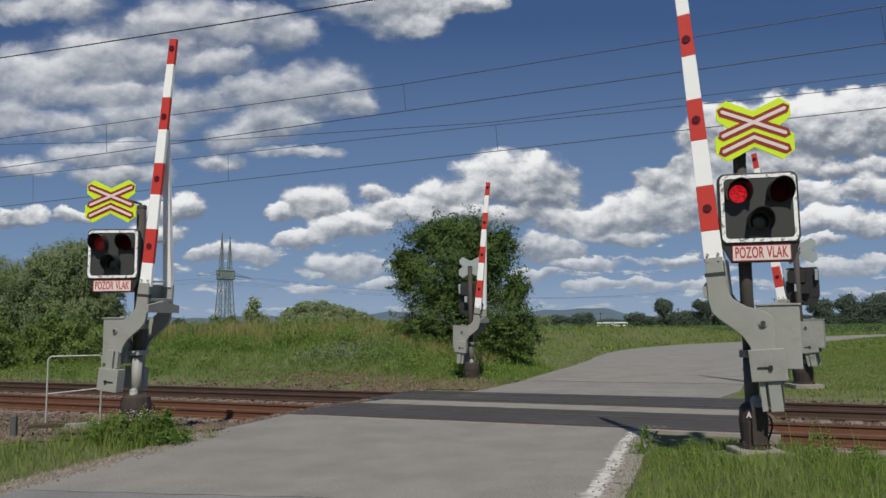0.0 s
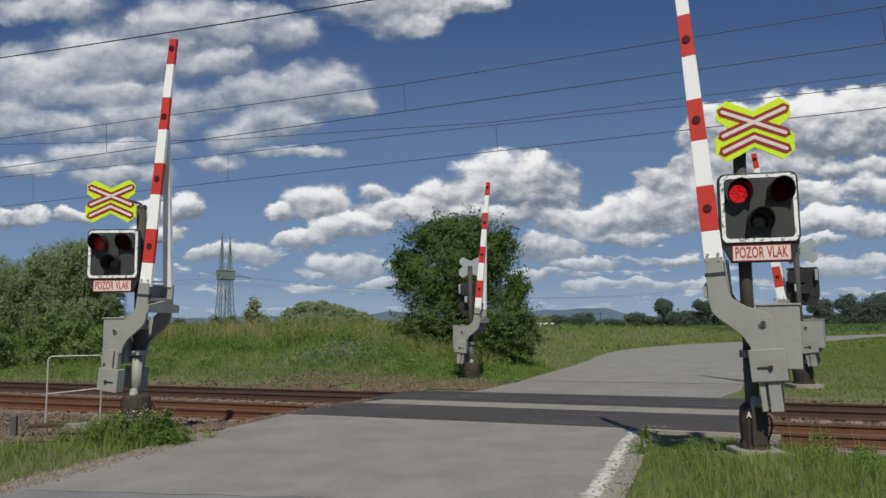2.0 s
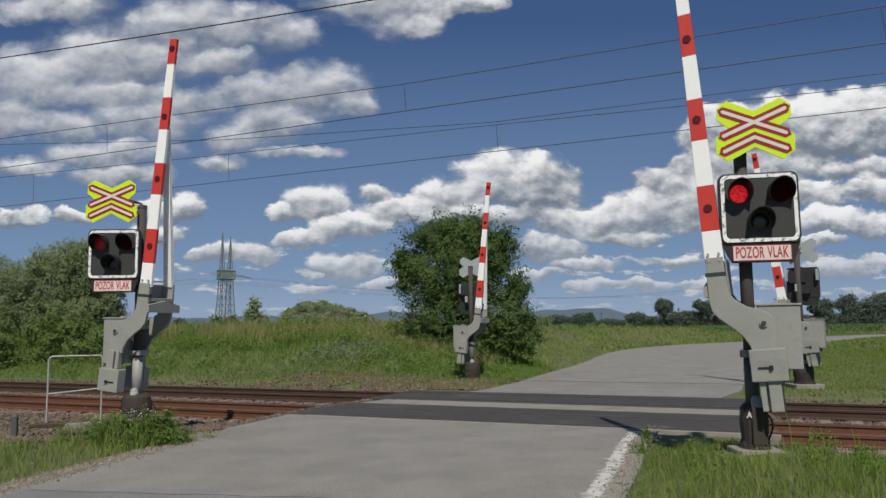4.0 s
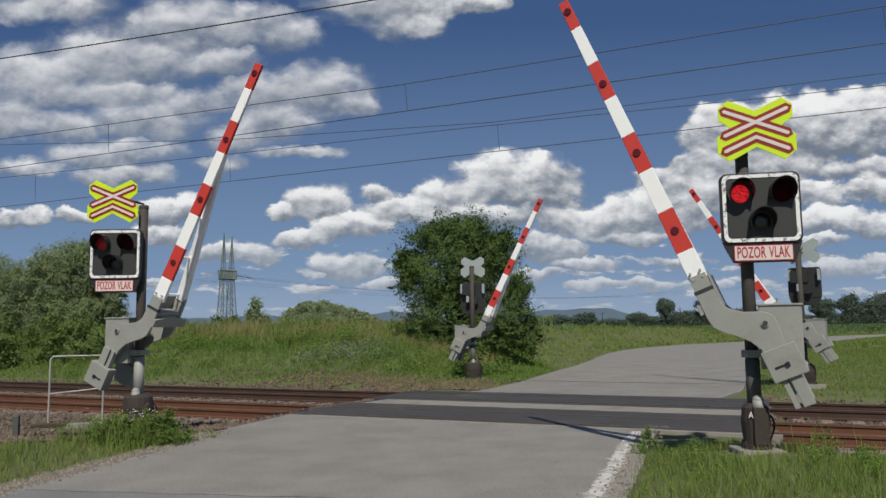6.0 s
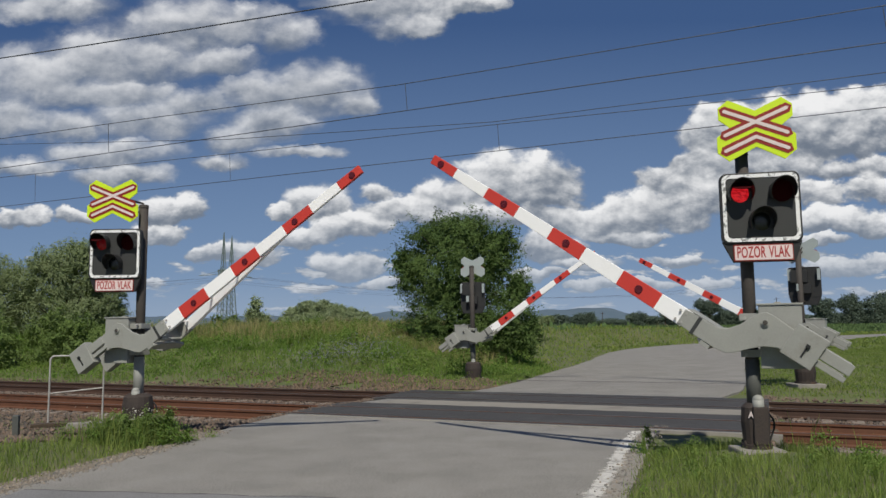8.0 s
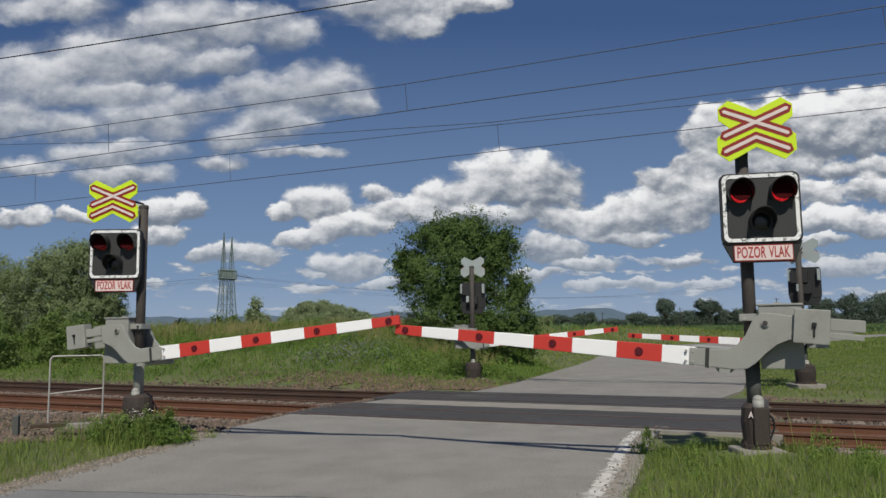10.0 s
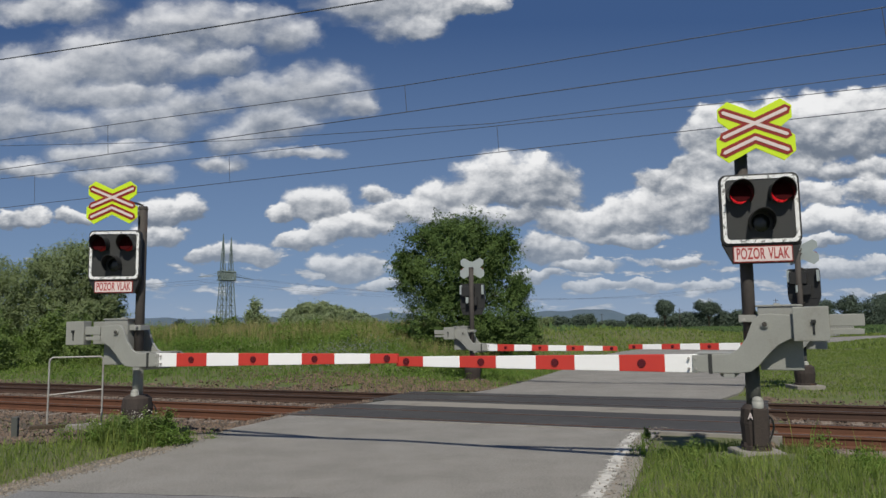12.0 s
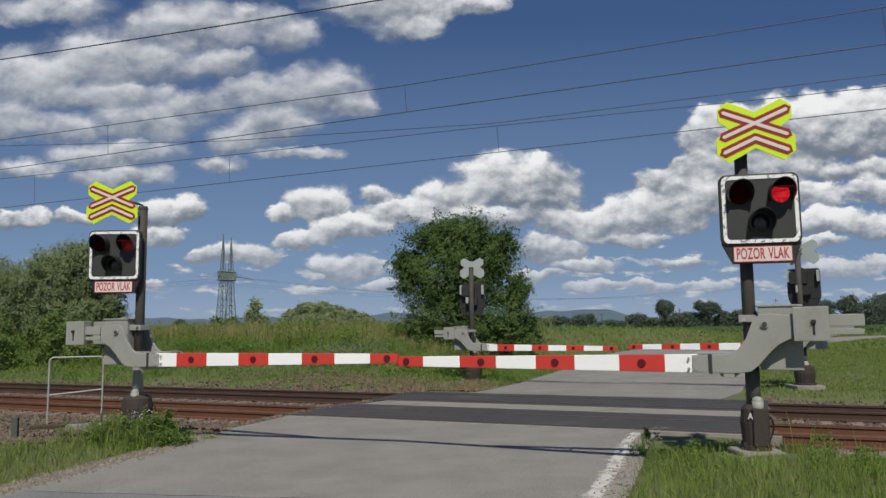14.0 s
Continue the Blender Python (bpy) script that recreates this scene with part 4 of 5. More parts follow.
# ---- plants ----
def blades(name, x, y, h, w, m, label, rng, lean=0.35, base=None, category="grass"):
    """Blades of grass, two faces each, rooted at x, y."""
    n = len(x)
    z = land(x, y) - 0.02 if base is None else base
    a = rng.uniform(0, 2 * np.pi, n)
    b = rng.uniform(0, 2 * np.pi, n)
    l = rng.uniform(0.1, 1.0, n) * lean * h
    sx, sy = np.cos(a) * w / 2, np.sin(a) * w / 2
    dx, dy = np.cos(b) * l, np.sin(b) * l
    v = np.empty((n, 5, 3))
    for k, (s, up, off) in enumerate(((-1, 0, 0), (1, 0, 0), (0.8, 0.55, 0.35), (-0.8, 0.55, 0.35), (0, 1, 1))):
        v[:, k, 0] = x + s * sx + dx * off
        v[:, k, 1] = y + s * sy + dy * off
        v[:, k, 2] = z + h * up * (1 - 0.25 * (off == 1) * (l / h))
    i = np.arange(n)[:, None] * 5
    quads = (i + np.array([[0, 1, 2, 3]])).tolist()
    tris = (i + np.array([[3, 2, 4]])).tolist()
    return tagged(raw(name, v.reshape(-1, 3), quads + tris, m), label, category, kind="stuff")


def leaf_cloud(rng, lumps, n, size, gaps=0.45, spray=5, flat=0.5):
    """Leaves in sprays through lumps (x, y, z, rx, ry, rz): vertices and faces. Most lie near the outside; gaps and an uneven outline come from noise."""
    lumps = np.array(lumps, float)
    vol = lumps[:, 3] * lumps[:, 4] * lumps[:, 5]
    pick = rng.choice(len(lumps), n * 2, p=(vol ** 0.8) / (vol ** 0.8).sum())
    d = rng.normal(size=(n * 2, 3))
    d /= np.linalg.norm(d, axis=1)[:, None]
    lump = lumps[pick]
    bumps = 1 + 0.16 * np.sin(d[:, 0] * 7 + pick) * np.cos(d[:, 2] * 6 - pick) + 0.10 * np.sin(d[:, 1] * 13 + d[:, 2] * 11 + pick * 2)
    r = rng.uniform(0.0, 1, n * 2) ** 0.28 * bumps + (rng.random(n * 2) < 0.06) * rng.uniform(0, 0.16, n * 2)
    c = lump[:, :3] + d * lump[:, 3:] * r[:, None]
    s = 2.1 / max(0.5, lumps[:, 3].mean())
    hole = np.sin(c[:, 0] * s * 2.9 + 1) * np.sin(c[:, 1] * s * 2.3) * np.cos(c[:, 2] * s * 3.1 + 0.5) + 0.5 * np.sin(c[:, 0] * s * 6.1 + c[:, 2] * s * 5.3)
    keep = hole > -gaps - rng.random(n * 2) * 0.5
    c, d = c[keep][:n], d[keep][:n]
    m = len(c)
    c = np.repeat(c, spray, 0) + rng.normal(0, size * 1.1, (m * spray, 3))
    out = np.repeat(d, spray, 0)
    up = out * 0.7 + rng.normal(0, 0.8, out.shape) + np.array([0, 0, flat])
    up /= np.linalg.norm(up, axis=1)[:, None]
    t = np.cross(up, rng.normal(size=up.shape))
    t /= np.linalg.norm(t, axis=1)[:, None]
    b = np.cross(up, t)
    k = size * rng.uniform(0.6, 1.3, (len(c), 1))
    v = np.stack([c - t * k, c + b * k * 0.45 + up * k * 0.12, c + t * k, c - b * k * 0.45 + up * k * 0.12], 1).reshape(-1, 3)
    f = (np.arange(len(c))[:, None] * 4 + np.array([[0, 1, 2, 3]])).tolist()
    return v, f


def shoots(rng, lumps, n, per, size, reach=0.5, jitter=0.42, up=0.45):
    """Leaves set along n outgrowing shoots through lumps (x, y, z, rx, ry, rz): vertices and faces. The leaves of one shoot face much the same way."""
    lumps = np.array(lumps, float)
    face = lumps[:, 3] * lumps[:, 5]
    pick = rng.choice(len(lumps), n, p=face / face.sum())
    heads = rng.normal(size=(max(4, n // 20), 3)) + np.array([0, -0.25, 0.30])
    heads /= np.linalg.norm(heads, axis=1)[:, None]
    d = heads[rng.integers(0, len(heads), n)] + rng.normal(0, 0.11, (n, 3))
    d /= np.linalg.norm(d, axis=1)[:, None]
    lump = lumps[pick]
    tip = lump[:, :3] + d * lump[:, 3:] * (0.72 + 0.28 * rng.random((n, 1)) ** 0.6 + (rng.random((n, 1)) < 0.3) * reach * rng.random((n, 1)))
    way = d * np.array([1, 1, 0.6]) + np.array([0, 0, 0.35]) + rng.normal(0, 0.35, (n, 3))
    way /= np.linalg.norm(way, axis=1)[:, None]
    long = (0.40 + 0.5 * rng.random((n, 1))) * lump[:, 3:4] ** 0.5
    k = rng.random((n, per, 1)) ** 0.8
    c = tip[:, None] - way[:, None] * long[:, None] * k + rng.normal(0, 1, (n, per, 3)) * (0.03 + 0.19 * k) * long[:, None]
    nrm = (d * 0.55 + np.array([0, -0.1, up]))[:, None] + rng.normal(0, jitter, (n, per, 3))
    c, nrm = c.reshape(-1, 3), nrm.reshape(-1, 3)
    nrm /= np.linalg.norm(nrm, axis=1)[:, None]
    t = np.cross(nrm, np.repeat(way, per, 0) + rng.normal(0, 0.7, nrm.shape))
    t /= np.linalg.norm(t, axis=1)[:, None]
    b = np.cross(nrm, t)
    s = size * rng.uniform(0.6, 1.3, (len(c), 1))
    v = np.stack([c - t * s, c + b * s * 0.5 + nrm * s * 0.12, c + t * s, c - b * s * 0.5 + nrm * s * 0.12], 1).reshape(-1, 3)
    f = (np.arange(len(c))[:, None] * 4 + np.array([[0, 1, 2, 3]])).tolist()
    return v, f


def limb(bm, path, r0, r1, n=8):
    for i in range(len(path) - 1):
        a, b = i / (len(path) - 1), (i + 1) / (len(path) - 1)
        rod(bm, path[i], path[i + 1], r0 + (r1 - r0) * a, r0 + (r1 - r0) * b, n)


def tree(name, x, y, lumps, n, size, m, label, category, seed, trunk=0.14, gaps=0.45, z=None, group="", spray=5, per=0, reach=0.55):
    """A tree or shrub: forked trunk with limbs into every lump, and a crown of leaves. lumps: (dx, dy, height, rx, ry, rz)."""
    rng = np.random.default_rng(seed)
    z0 = float(land(x, y)) - 0.05 if z is None else z
    t = empty(name, pose(x, y, z0), label, category, group)
    bm = bmesh.new()
    fork = Vector((0.1, 0, max(0.3, 0.35 * max(l[2] for l in lumps))))
    limb(bm, [Vector((0, 0, -0.2)), Vector((0.06, 0.03, fork.z * 0.5)), fork], trunk, trunk * 0.7, 10)
    for l in lumps:
        c = Vector(l[:3])
        for k in range(3):
            e = c + Vector(rng.normal(0, 0.33, 3)) * l[3]
            mid = fork.lerp(e, 0.5) + Vector(rng.normal(0, 0.08, 3)) * l[3]
            limb(bm, [fork, mid, e], trunk * 0.45, trunk * 0.08, 6)
    part("trunk", bm, BARK, t, "brown bark trunk with limbs")
    v, f = shoots(rng, lumps, n, per, size, reach) if per else leaf_cloud(rng, lumps, n, size, gaps, spray)
    raw("crown", v, f, m, t, "leafy uneven crown")
    return t


def meadow():
    rng = np.random.default_rng(11)

    def scatter(n, x0, x1, y0, y1, keep):
        x, y = rng.uniform(x0, x1, n), rng.uniform(y0, y1, n)
        k = keep(x, y) & (np.hypot(x - 1.06, y - 28.0) > 0.5) & (np.hypot(x - 11.06, y - 22.95) > 0.5)
        return x[k], y[k]

    P = lambda x, y: x * ACROSS.x + y * ACROSS.y
    # by the near signal
    x, y = scatter(62000, 0.8, 12.5, 5.5, 15, lambda x, y: (off_road(x, y)[1] > 0.02 + 0.25 * rng.random(len(x))) & (P(x, y) < 13.2 + 0.4 * rng.random(len(x))) & ~((np.abs(x - 4.2) < 0.5) & (y > 9.6) & (y < 10.85)))
    patch = 0.6 + 0.4 * wave(x, y, 1.6, 4)
    low = (1 - 0.4 * smooth(11.6, 12.8, P(x, y))) * (1 - 0.3 * smooth(4.7, 5.7, x))
    blades("grass", x, y, rng.uniform(0.09, 0.25, len(x)) * (0.8 + 0.4 * patch) * low, rng.uniform(0.006, 0.012, len(x)), GRASS, "unmown green verge grass beside the road", rng, 0.7)
    # left verge
    x, y = scatter(52000, -16, -3.6, 6.5, 17, lambda x, y: (off_road(x, y)[0] > 0.05 + 0.3 * rng.random(len(x))) & (P(x, y) + 0.25 * wave(x, y, 0.8, 3) < verge_end(x) + 0.4 * rng.random(len(x))))
    blades("grass", x, y, rng.uniform(0.08, 0.26, len(x)), rng.uniform(0.007, 0.014, len(x)), GRASS, "rough green grass along the road edge", rng, 0.7)
    # past the line: tall growth on the bank
    x, y = scatter(120000, -34, 5, 22, 48, lambda x, y: (off_road(x, y)[0] > 0.2) & (P(x, y) > 22.4 + 0.8 * rng.random(len(x))) & (rng.random(len(x)) < np.clip((P(x, y) - 22) / 4 + 0.25 * wave(x, y, 0.7, 2), np.where((x < -1.5) & (x > -12), 0.12, 0.7), 1)))
    tall = smooth(24, 31, P(x, y)) * smooth(0.5, 5, off_road(x, y)[0])
    blades("tall_grass", x, y, rng.uniform(0.10, 0.26, len(x)) + tall * rng.uniform(0.0, 0.45, len(x)) * (0.6 + 0.5 * wave(x, y, 0.5, 5)), rng.uniform(0.018, 0.035, len(x)), WEED, "tall lush green grass on the bank", rng, 0.8)
    x, y = scatter(46000, -24, 3, 28, 50, lambda x, y: (off_road(x, y)[0] > 3) & (P(x, y) > 30) & (wave(x, y, 0.25, 6) > -0.35))
    blades("reed_grass", x, y, rng.uniform(0.4, 0.85, len(x)) * (1 + 0.35 * wave(x, y, 0.6, 9)), rng.uniform(0.015, 0.03, len(x)), DRY_GRASS, "pale seeding grass stalks on the bank top", rng, 0.3)
    # right of the far road, and the strip before the field
    x, y = scatter(150000, 7, 36, 20, 52, lambda x, y: (off_road(x, y)[1] > 0.1) & (P(x, y) > 23.2))
    blades("grass", x, y, rng.uniform(0.05, 0.14, len(x)) + 0.3 * smooth(5, 13, off_road(x, y)[1]) * rng.random(len(x)), rng.uniform(0.014, 0.03, len(x)), GRASS, "green verge grass past the line", rng, 0.6)
    x, y = scatter(62000, 2, 60, 28, 105, lambda x, y: (off_road(x, y)[0] > 0.2) & (off_road(x, y)[0] < 11 + 3 * rng.random(len(x))))
    k = rng.random(len(x))
    blades("grass", x, y, rng.uniform(0.06, 0.16, len(x)) + 0.25 * smooth(1.0, 4.5, off_road(x, y)[0]) * k, rng.uniform(0.05, 0.10, len(x)), GRASS, "long grass between road and field", rng, 0.5)
    x, y = scatter(3600, 2, 60, 34, 105, lambda x, y: (off_road(x, y)[0] > 2.0) & (off_road(x, y)[0] < 8) & (wave(x, y, 0.2, 8) > 0.1))
    blades("reed_grass", x, y, rng.uniform(0.4, 1.0, len(x)), rng.uniform(0.03, 0.05, len(x)), DRY_GRASS, "straw coloured stalks beside the field", rng, 0.4)
    x, y = scatter(42000, 12, 85, 55, 130, lambda x, y: (off_road(x, y)[0] > 0.1) & (off_road(x, y)[0] < 24))
    blades("grass", x, y, rng.uniform(0.10, 0.32, len(x)), rng.uniform(0.09, 0.16, len(x)), GRASS, "long grass along the far bend", rng, 0.6)
    x, y = scatter(60000, 24, 95, 38, 112, lambda x, y: (off_road(x, y)[1] > 0.1) & (off_road(x, y)[1] < 30) & ((x > 36) | (y > 52)))
    blades("grass", x, y, rng.uniform(0.08, 0.28, len(x)), rng.uniform(0.06, 0.12, len(x)), GRASS, "green grass inside the far bend", rng, 0.6)
    # the crop
    x = rng.uniform(-60, 420, 70000)
    y = 62 + rng.random(70000) ** 1.6 * 520
    k = (off_road(x, y)[0] > 8) & (x < y * 0.75) & (x > -y * 0.12) | (off_road(x, y)[1] > 22) & (x < y * 0.85)
    x, y = x[k], y[k]
    blades("field_crop", x, y, rng.uniform(0.35, 0.7, len(x)), 0.25 + y * 0.0016, CROP, "even green crop on the wide field", rng, 0.3, category="crop")
    # leafy weeds: bank, foot of the signals
    spots = [(rng.uniform(-30, 2.5), rng.uniform(23, 44)) for _ in range(900)]
    lumps = []
    for a, b in spots:
        if off_road(a, b)[0] > 1.2 and P(a, b) > (25.7 if -12 < a < -1 else 23.4):
            r = rng.uniform(0.22, 0.75) * (0.6 + 0.4 * float(smooth(24, 30, P(a, b))))
            lumps.append((a, b, float(land(a, b)) + r * 0.5, r, r, r * 0.7))
    v, f = leaf_cloud(rng, lumps, 13000, 0.055, 0.6, 4)
    tagged(raw("weeds", v, f, WEED), "leafy green weeds over the bank", "weeds", kind="stuff")
    lumps = []
    for a, b, r in ((-6.3, 13.6, 0.28), (-5.9, 13.45, 0.34), (-5.5, 13.3, 0.3), (-5.2, 13.5, 0.36), (-5.05, 13.3, 0.22), (-6.8, 13.5, 0.2), (-4.7, 13.6, 0.2), (-4.85, 13.3, 0.3), (-5.35, 13.0, 0.26), (-4.4, 14.2, 0.14), (-6.1, 13.2, 0.24), (4.8, 9.6, 0.22), (5.2, 9.3, 0.2), (3.6, 11.0, 0.16), (3.3, 11.5, 0.12), (4.9, 8.8, 0.14), (3.0, 11.9, 0.15), (5.3, 9.7, 0.17), (6.2, 9.4, 0.13), (4.4, 9.1, 0.13), (3.4, 10.2, 0.12)):
        lumps.append((a, b, float(land(a, b)) + r * 0.7, r * 0.8, r * 0.8, r))
    for _ in range(46):
        a, b, r = rng.uniform(2.2, 8.5), rng.uniform(6.2, 10.6), rng.uniform(0.06, 0.15)
        if off_road(a, b)[1] > 0.3 and abs(a - 4.2) > 0.6:
            lumps.append((a, b, float(land(a, b)) + r * 0.6, r, r, r * 0.9))
    v, f = leaf_cloud(rng, lumps, 3000, 0.021, 0.6, 4)
    tagged(raw("weeds", v, f, WEED), "leafy weeds at the foot of the signals", "weeds", kind="stuff")
    tufts = ((-4.92, 13.4, 0.13, 0.42), (-5.1, 13.3, 0.15, 0.34), (-5.35, 13.35, 0.2, 0.36), (-5.6, 13.2, 0.2, 0.3), (-5.85, 13.45, 0.22, 0.32), (-4.7, 13.7, 0.12, 0.2), (-6.1, 13.3, 0.18, 0.22), (3.2, 12.05, 0.07, 0.26))
    v, f = shoots(rng, [(a, b, float(land(a, b)) + h * 0.75, r, r, h) for a, b, r, h in tufts], 420, 26, 0.026, 0.4)
    tagged(raw("tall_weeds", v, f, SHRUB), "tall bushy pale green weeds at the foot of the signals", "weeds", kind="stuff")
    x = np.concatenate([rng.normal(-5.4, 0.5, 900), rng.normal(3.05, 0.05, 25), rng.normal(5.6, 0.5, 30)])
    y = np.concatenate([rng.normal(13.4, 0.24, 900), rng.normal(11.9, 0.06, 25), rng.normal(10.2, 0.3, 30)])
    k = np.maximum(*off_road(x, y)) > 0.06
    x, y = x[k], y[k]
    blades("weed_stems", x, y, rng.uniform(0.2, 0.66, len(x)), rng.uniform(0.009, 0.02, len(x)), GRASS, "upright green weed stems", rng, 0.25, category="weeds")

    # bare soil and stones at the foot of the bank
    n = 15000
    p, q = 22.6 + rng.random(n) ** 1.4 * 3.2, rng.normal(9.0, 4.5, n)
    x, y = p * ACROSS.x + q * ALONG.x, p * ACROSS.y + q * ALONG.y
    k = (off_road(x, y)[0] > 0.1) & (wave(x, y, 0.9, 1) > -0.5)
    c = np.stack([x, y, land(x, y)], 1)[k]
    v, f = stones(rng, c, rng.uniform(0.02, 0.075, len(c)))
    tagged(raw("soil_clods", v, f, SOIL), "bare brown soil and stones below the bank", "soil", kind="stuff")

    def blooms(name, c, size, m, label):
        n = len(c)
        d = np.array([(1, 0, 0), (0, 1, 0.2), (-1, 0, 0), (0, -1, -0.2)])
        v = (c[:, None] + d[None] * size + rng.normal(0, size * 0.3, (n, 4, 3))).reshape(-1, 3)
        tagged(raw(name, v, (np.arange(n)[:, None] * 4 + np.array([[0, 1, 2, 3]])).tolist(), m), label, "flowers", kind="stuff")

    a, b = rng.normal(-5.75, 0.35, 130), rng.normal(13.7, 0.18, 130)
    blooms("white_flowers", np.stack([a, b, land(a, b) + rng.uniform(0.3, 0.62, 130)], 1), 0.013, FLOWER, "small white wild flowers")
    a, b = rng.normal(-4.2, 1.3, 900), rng.normal(31.2, 1.1, 900)
    blooms("lilac_flowers", np.stack([a, b, land(a, b) + rng.uniform(0.3, 0.8, 900)], 1), 0.028, LILAC, "faded lilac wild flowers in the grass")


def woods():
    tree("tree", 1.1, 36.0, [(-0.66, 0, 4.3, 2.65, 2.4, 2.2), (1.15, 0.2, 4.5, 1.25, 1.4, 1.6), (-1.1, -0.3, 2.0, 2.0, 1.9, 1.9), (1.9, -0.2, 1.8, 1.5, 1.7, 1.8), (-1.0, 0, 6.1, 1.0, 1.0, 0.7), (2.9, -0.3, 0.9, 0.75, 0.8, 1.0), (-2.6, 0, 4.2, 0.9, 0.8, 1.1), (0.2, -0.6, 1.0, 2.2, 1.5, 1.1),
                           (-1.9, -0.2, 5.6, 1.1, 1.0, 0.9), (0.1, -0.3, 6.0, 1.1, 1.0, 0.85), (1.7, -0.2, 5.2, 0.95, 0.9, 0.9), (2.5, -0.4, 3.3, 0.7, 0.7, 0.8), (-3.1, 0, 4.6, 0.6, 0.6, 0.6), (-3.0, 0, 3.4, 0.6, 0.6, 0.6)],
         2900, 0.056, LEAF, "dense dark green bushy tree on the bank", "tree", 21, 0.16, per=46)
    for k, (x, y, lumps, n, size, m, label) in enumerate((
            (-23.2, 46, [(0, 0, 4.0, 3.1, 2.5, 2.2), (1.9, 0, 3.2, 2.0, 2.0, 2.2), (-1.7, 0, 3.4, 2.4, 2.0, 2.0), (0.4, 0, 1.4, 3.4, 2.4, 1.6)], 11000, 0.095, WILLOW, "grey-green willow tree behind the bank"),
            (-29.5, 47, [(0, 0, 3.9, 3.2, 2.5, 2.2), (2.0, -0.5, 2.4, 2.4, 2.0, 2.0), (-2.4, 0, 3.3, 2.6, 2.2, 2.3), (0.4, 0, 1.3, 3.4, 2.4, 1.6)], 11000, 0.095, WILLOW, "dense grey-green willow tree behind the bank"),
            (-36.5, 50, [(0, 0, 3.8, 3.4, 2.5, 2.6), (2.4, 0, 2.6, 2.4, 2.0, 2.2)], 5000, 0.12, WILLOW, "broad willow tree at the edge of the thicket"))):
        tree("willow_tree", x, y, lumps, n // 6, size * 0.68, m, label, "tree", 30 + k, 0.2, group="willows behind the bank", per=50, reach=0.2)
    for k, (x, y, lumps, n, m) in enumerate((
            (-18.2, 37.5, [(0, 0, 0.9, 1.7, 1.4, 1.1), (-1.5, 0.2, 1.2, 1.5, 1.2, 1.2), (1.4, 0, 0.5, 1.2, 1.0, 0.7)], 4200, SHRUB),
            (-22.6, 37.0, [(0, 0, 1.2, 1.9, 1.5, 1.3), (-1.9, 0.2, 1.0, 1.5, 1.2, 1.2)], 4200, SHRUB),
            (-27.5, 38.5, [(0, 0, 1.2, 2.3, 1.5, 1.4)], 1800, SHRUB),
            (-12.9, 44.0, [(0, 0, 0.7, 0.8, 0.8, 0.6), (0.9, 0, 0.4, 0.8, 0.7, 0.5)], 900, SHRUB))):
        tree("shrub", x, y, lumps, n // 7, 0.062, m, "leafy green shrub on the bank", "shrub", 40 + k, 0.06, group="shrubs on the bank", per=46)
    tree("sapling", -15.4, 60, [(0, 0, 1.7, 0.55, 0.5, 0.5), (0.2, 0, 2.6, 0.35, 0.35, 0.4), (0.7, 0, 1.2, 0.6, 0.5, 0.5)], 420, 0.13, PALE_WILLOW, "slender young tree on the bank", "tree", 50, 0.05, 0.2, z=1.4)
    tree("willow_bush", -15.4, 90, [(-2.8, 0, 1.9, 1.5, 1.5, 1.2), (-1.2, 0, 2.5, 1.7, 1.5, 1.3), (0.5, 0.4, 2.6, 1.6, 1.5, 1.3), (-3.6, -0.6, 0.9, 1.5, 1.4, 1.2), (-1.9, -1.0, 1.2, 1.4, 1.2, 1.1), (-0.2, -1.0, 1.4, 1.3, 1.2, 1.1), (1.4, -0.9, 1.2, 1.3, 1.2, 1.2),
                                    (2.2, 0.3, 2.2, 1.6, 1.4, 1.3), (3.8, 0.3, 1.7, 1.7, 1.4, 1.3), (5.3, 0.4, 1.3, 1.6, 1.4, 1.2), (6.6, 0.4, 0.8, 1.3, 1.2, 1.1), (3.0, -0.6, 0.8, 1.5, 1.2, 1.1), (4.9, -0.5, 0.5, 1.5, 1.2, 1.0), (-4.6, 0, 0.2, 1.2, 1.2, 1.0)], 3400, 0.095, PALE_WILLOW, "rounded grey-green willow thicket", "bush", 51, 0.3, z=1.5, per=40, reach=0.12)
    tree("far_tree", -53, 150, [(0, 0, 1.0, 1.3, 1.3, 1.3)], 240, 0.3, FAR_LEAF, "small round far tree", "tree", 52, 0.1, z=1.6)
    # the wood at the field's end
    rng = np.random.default_rng(60)
    row = [(72, 480, 9.5, 11), (60, 470, 8, 10), (92, 500, 11, 12), (134, 515, 11.5, 12), (148, 500, 18.5, 11), (160, 515, 11.5, 13), (172, 520, 12.5, 13), (183, 515, 18, 13), (196, 520, 12.5, 13), (208, 520, 13.5, 13), (222, 520, 13, 14), (262, 480, 20, 13), (276, 480, 18, 14), (290, 485, 22, 14), (304, 480, 21, 14), (245, 480, 17, 13), (318, 490, 22, 14), (332, 490, 21, 14)]
    row += [(x, 620 + 15 * math.sin(x), (10.5 if x > 155 else 6.0) + 1.5 * math.sin(x * 0.7), 17) for x in range(-60, 420, 14) if x > 62 or x < 10]
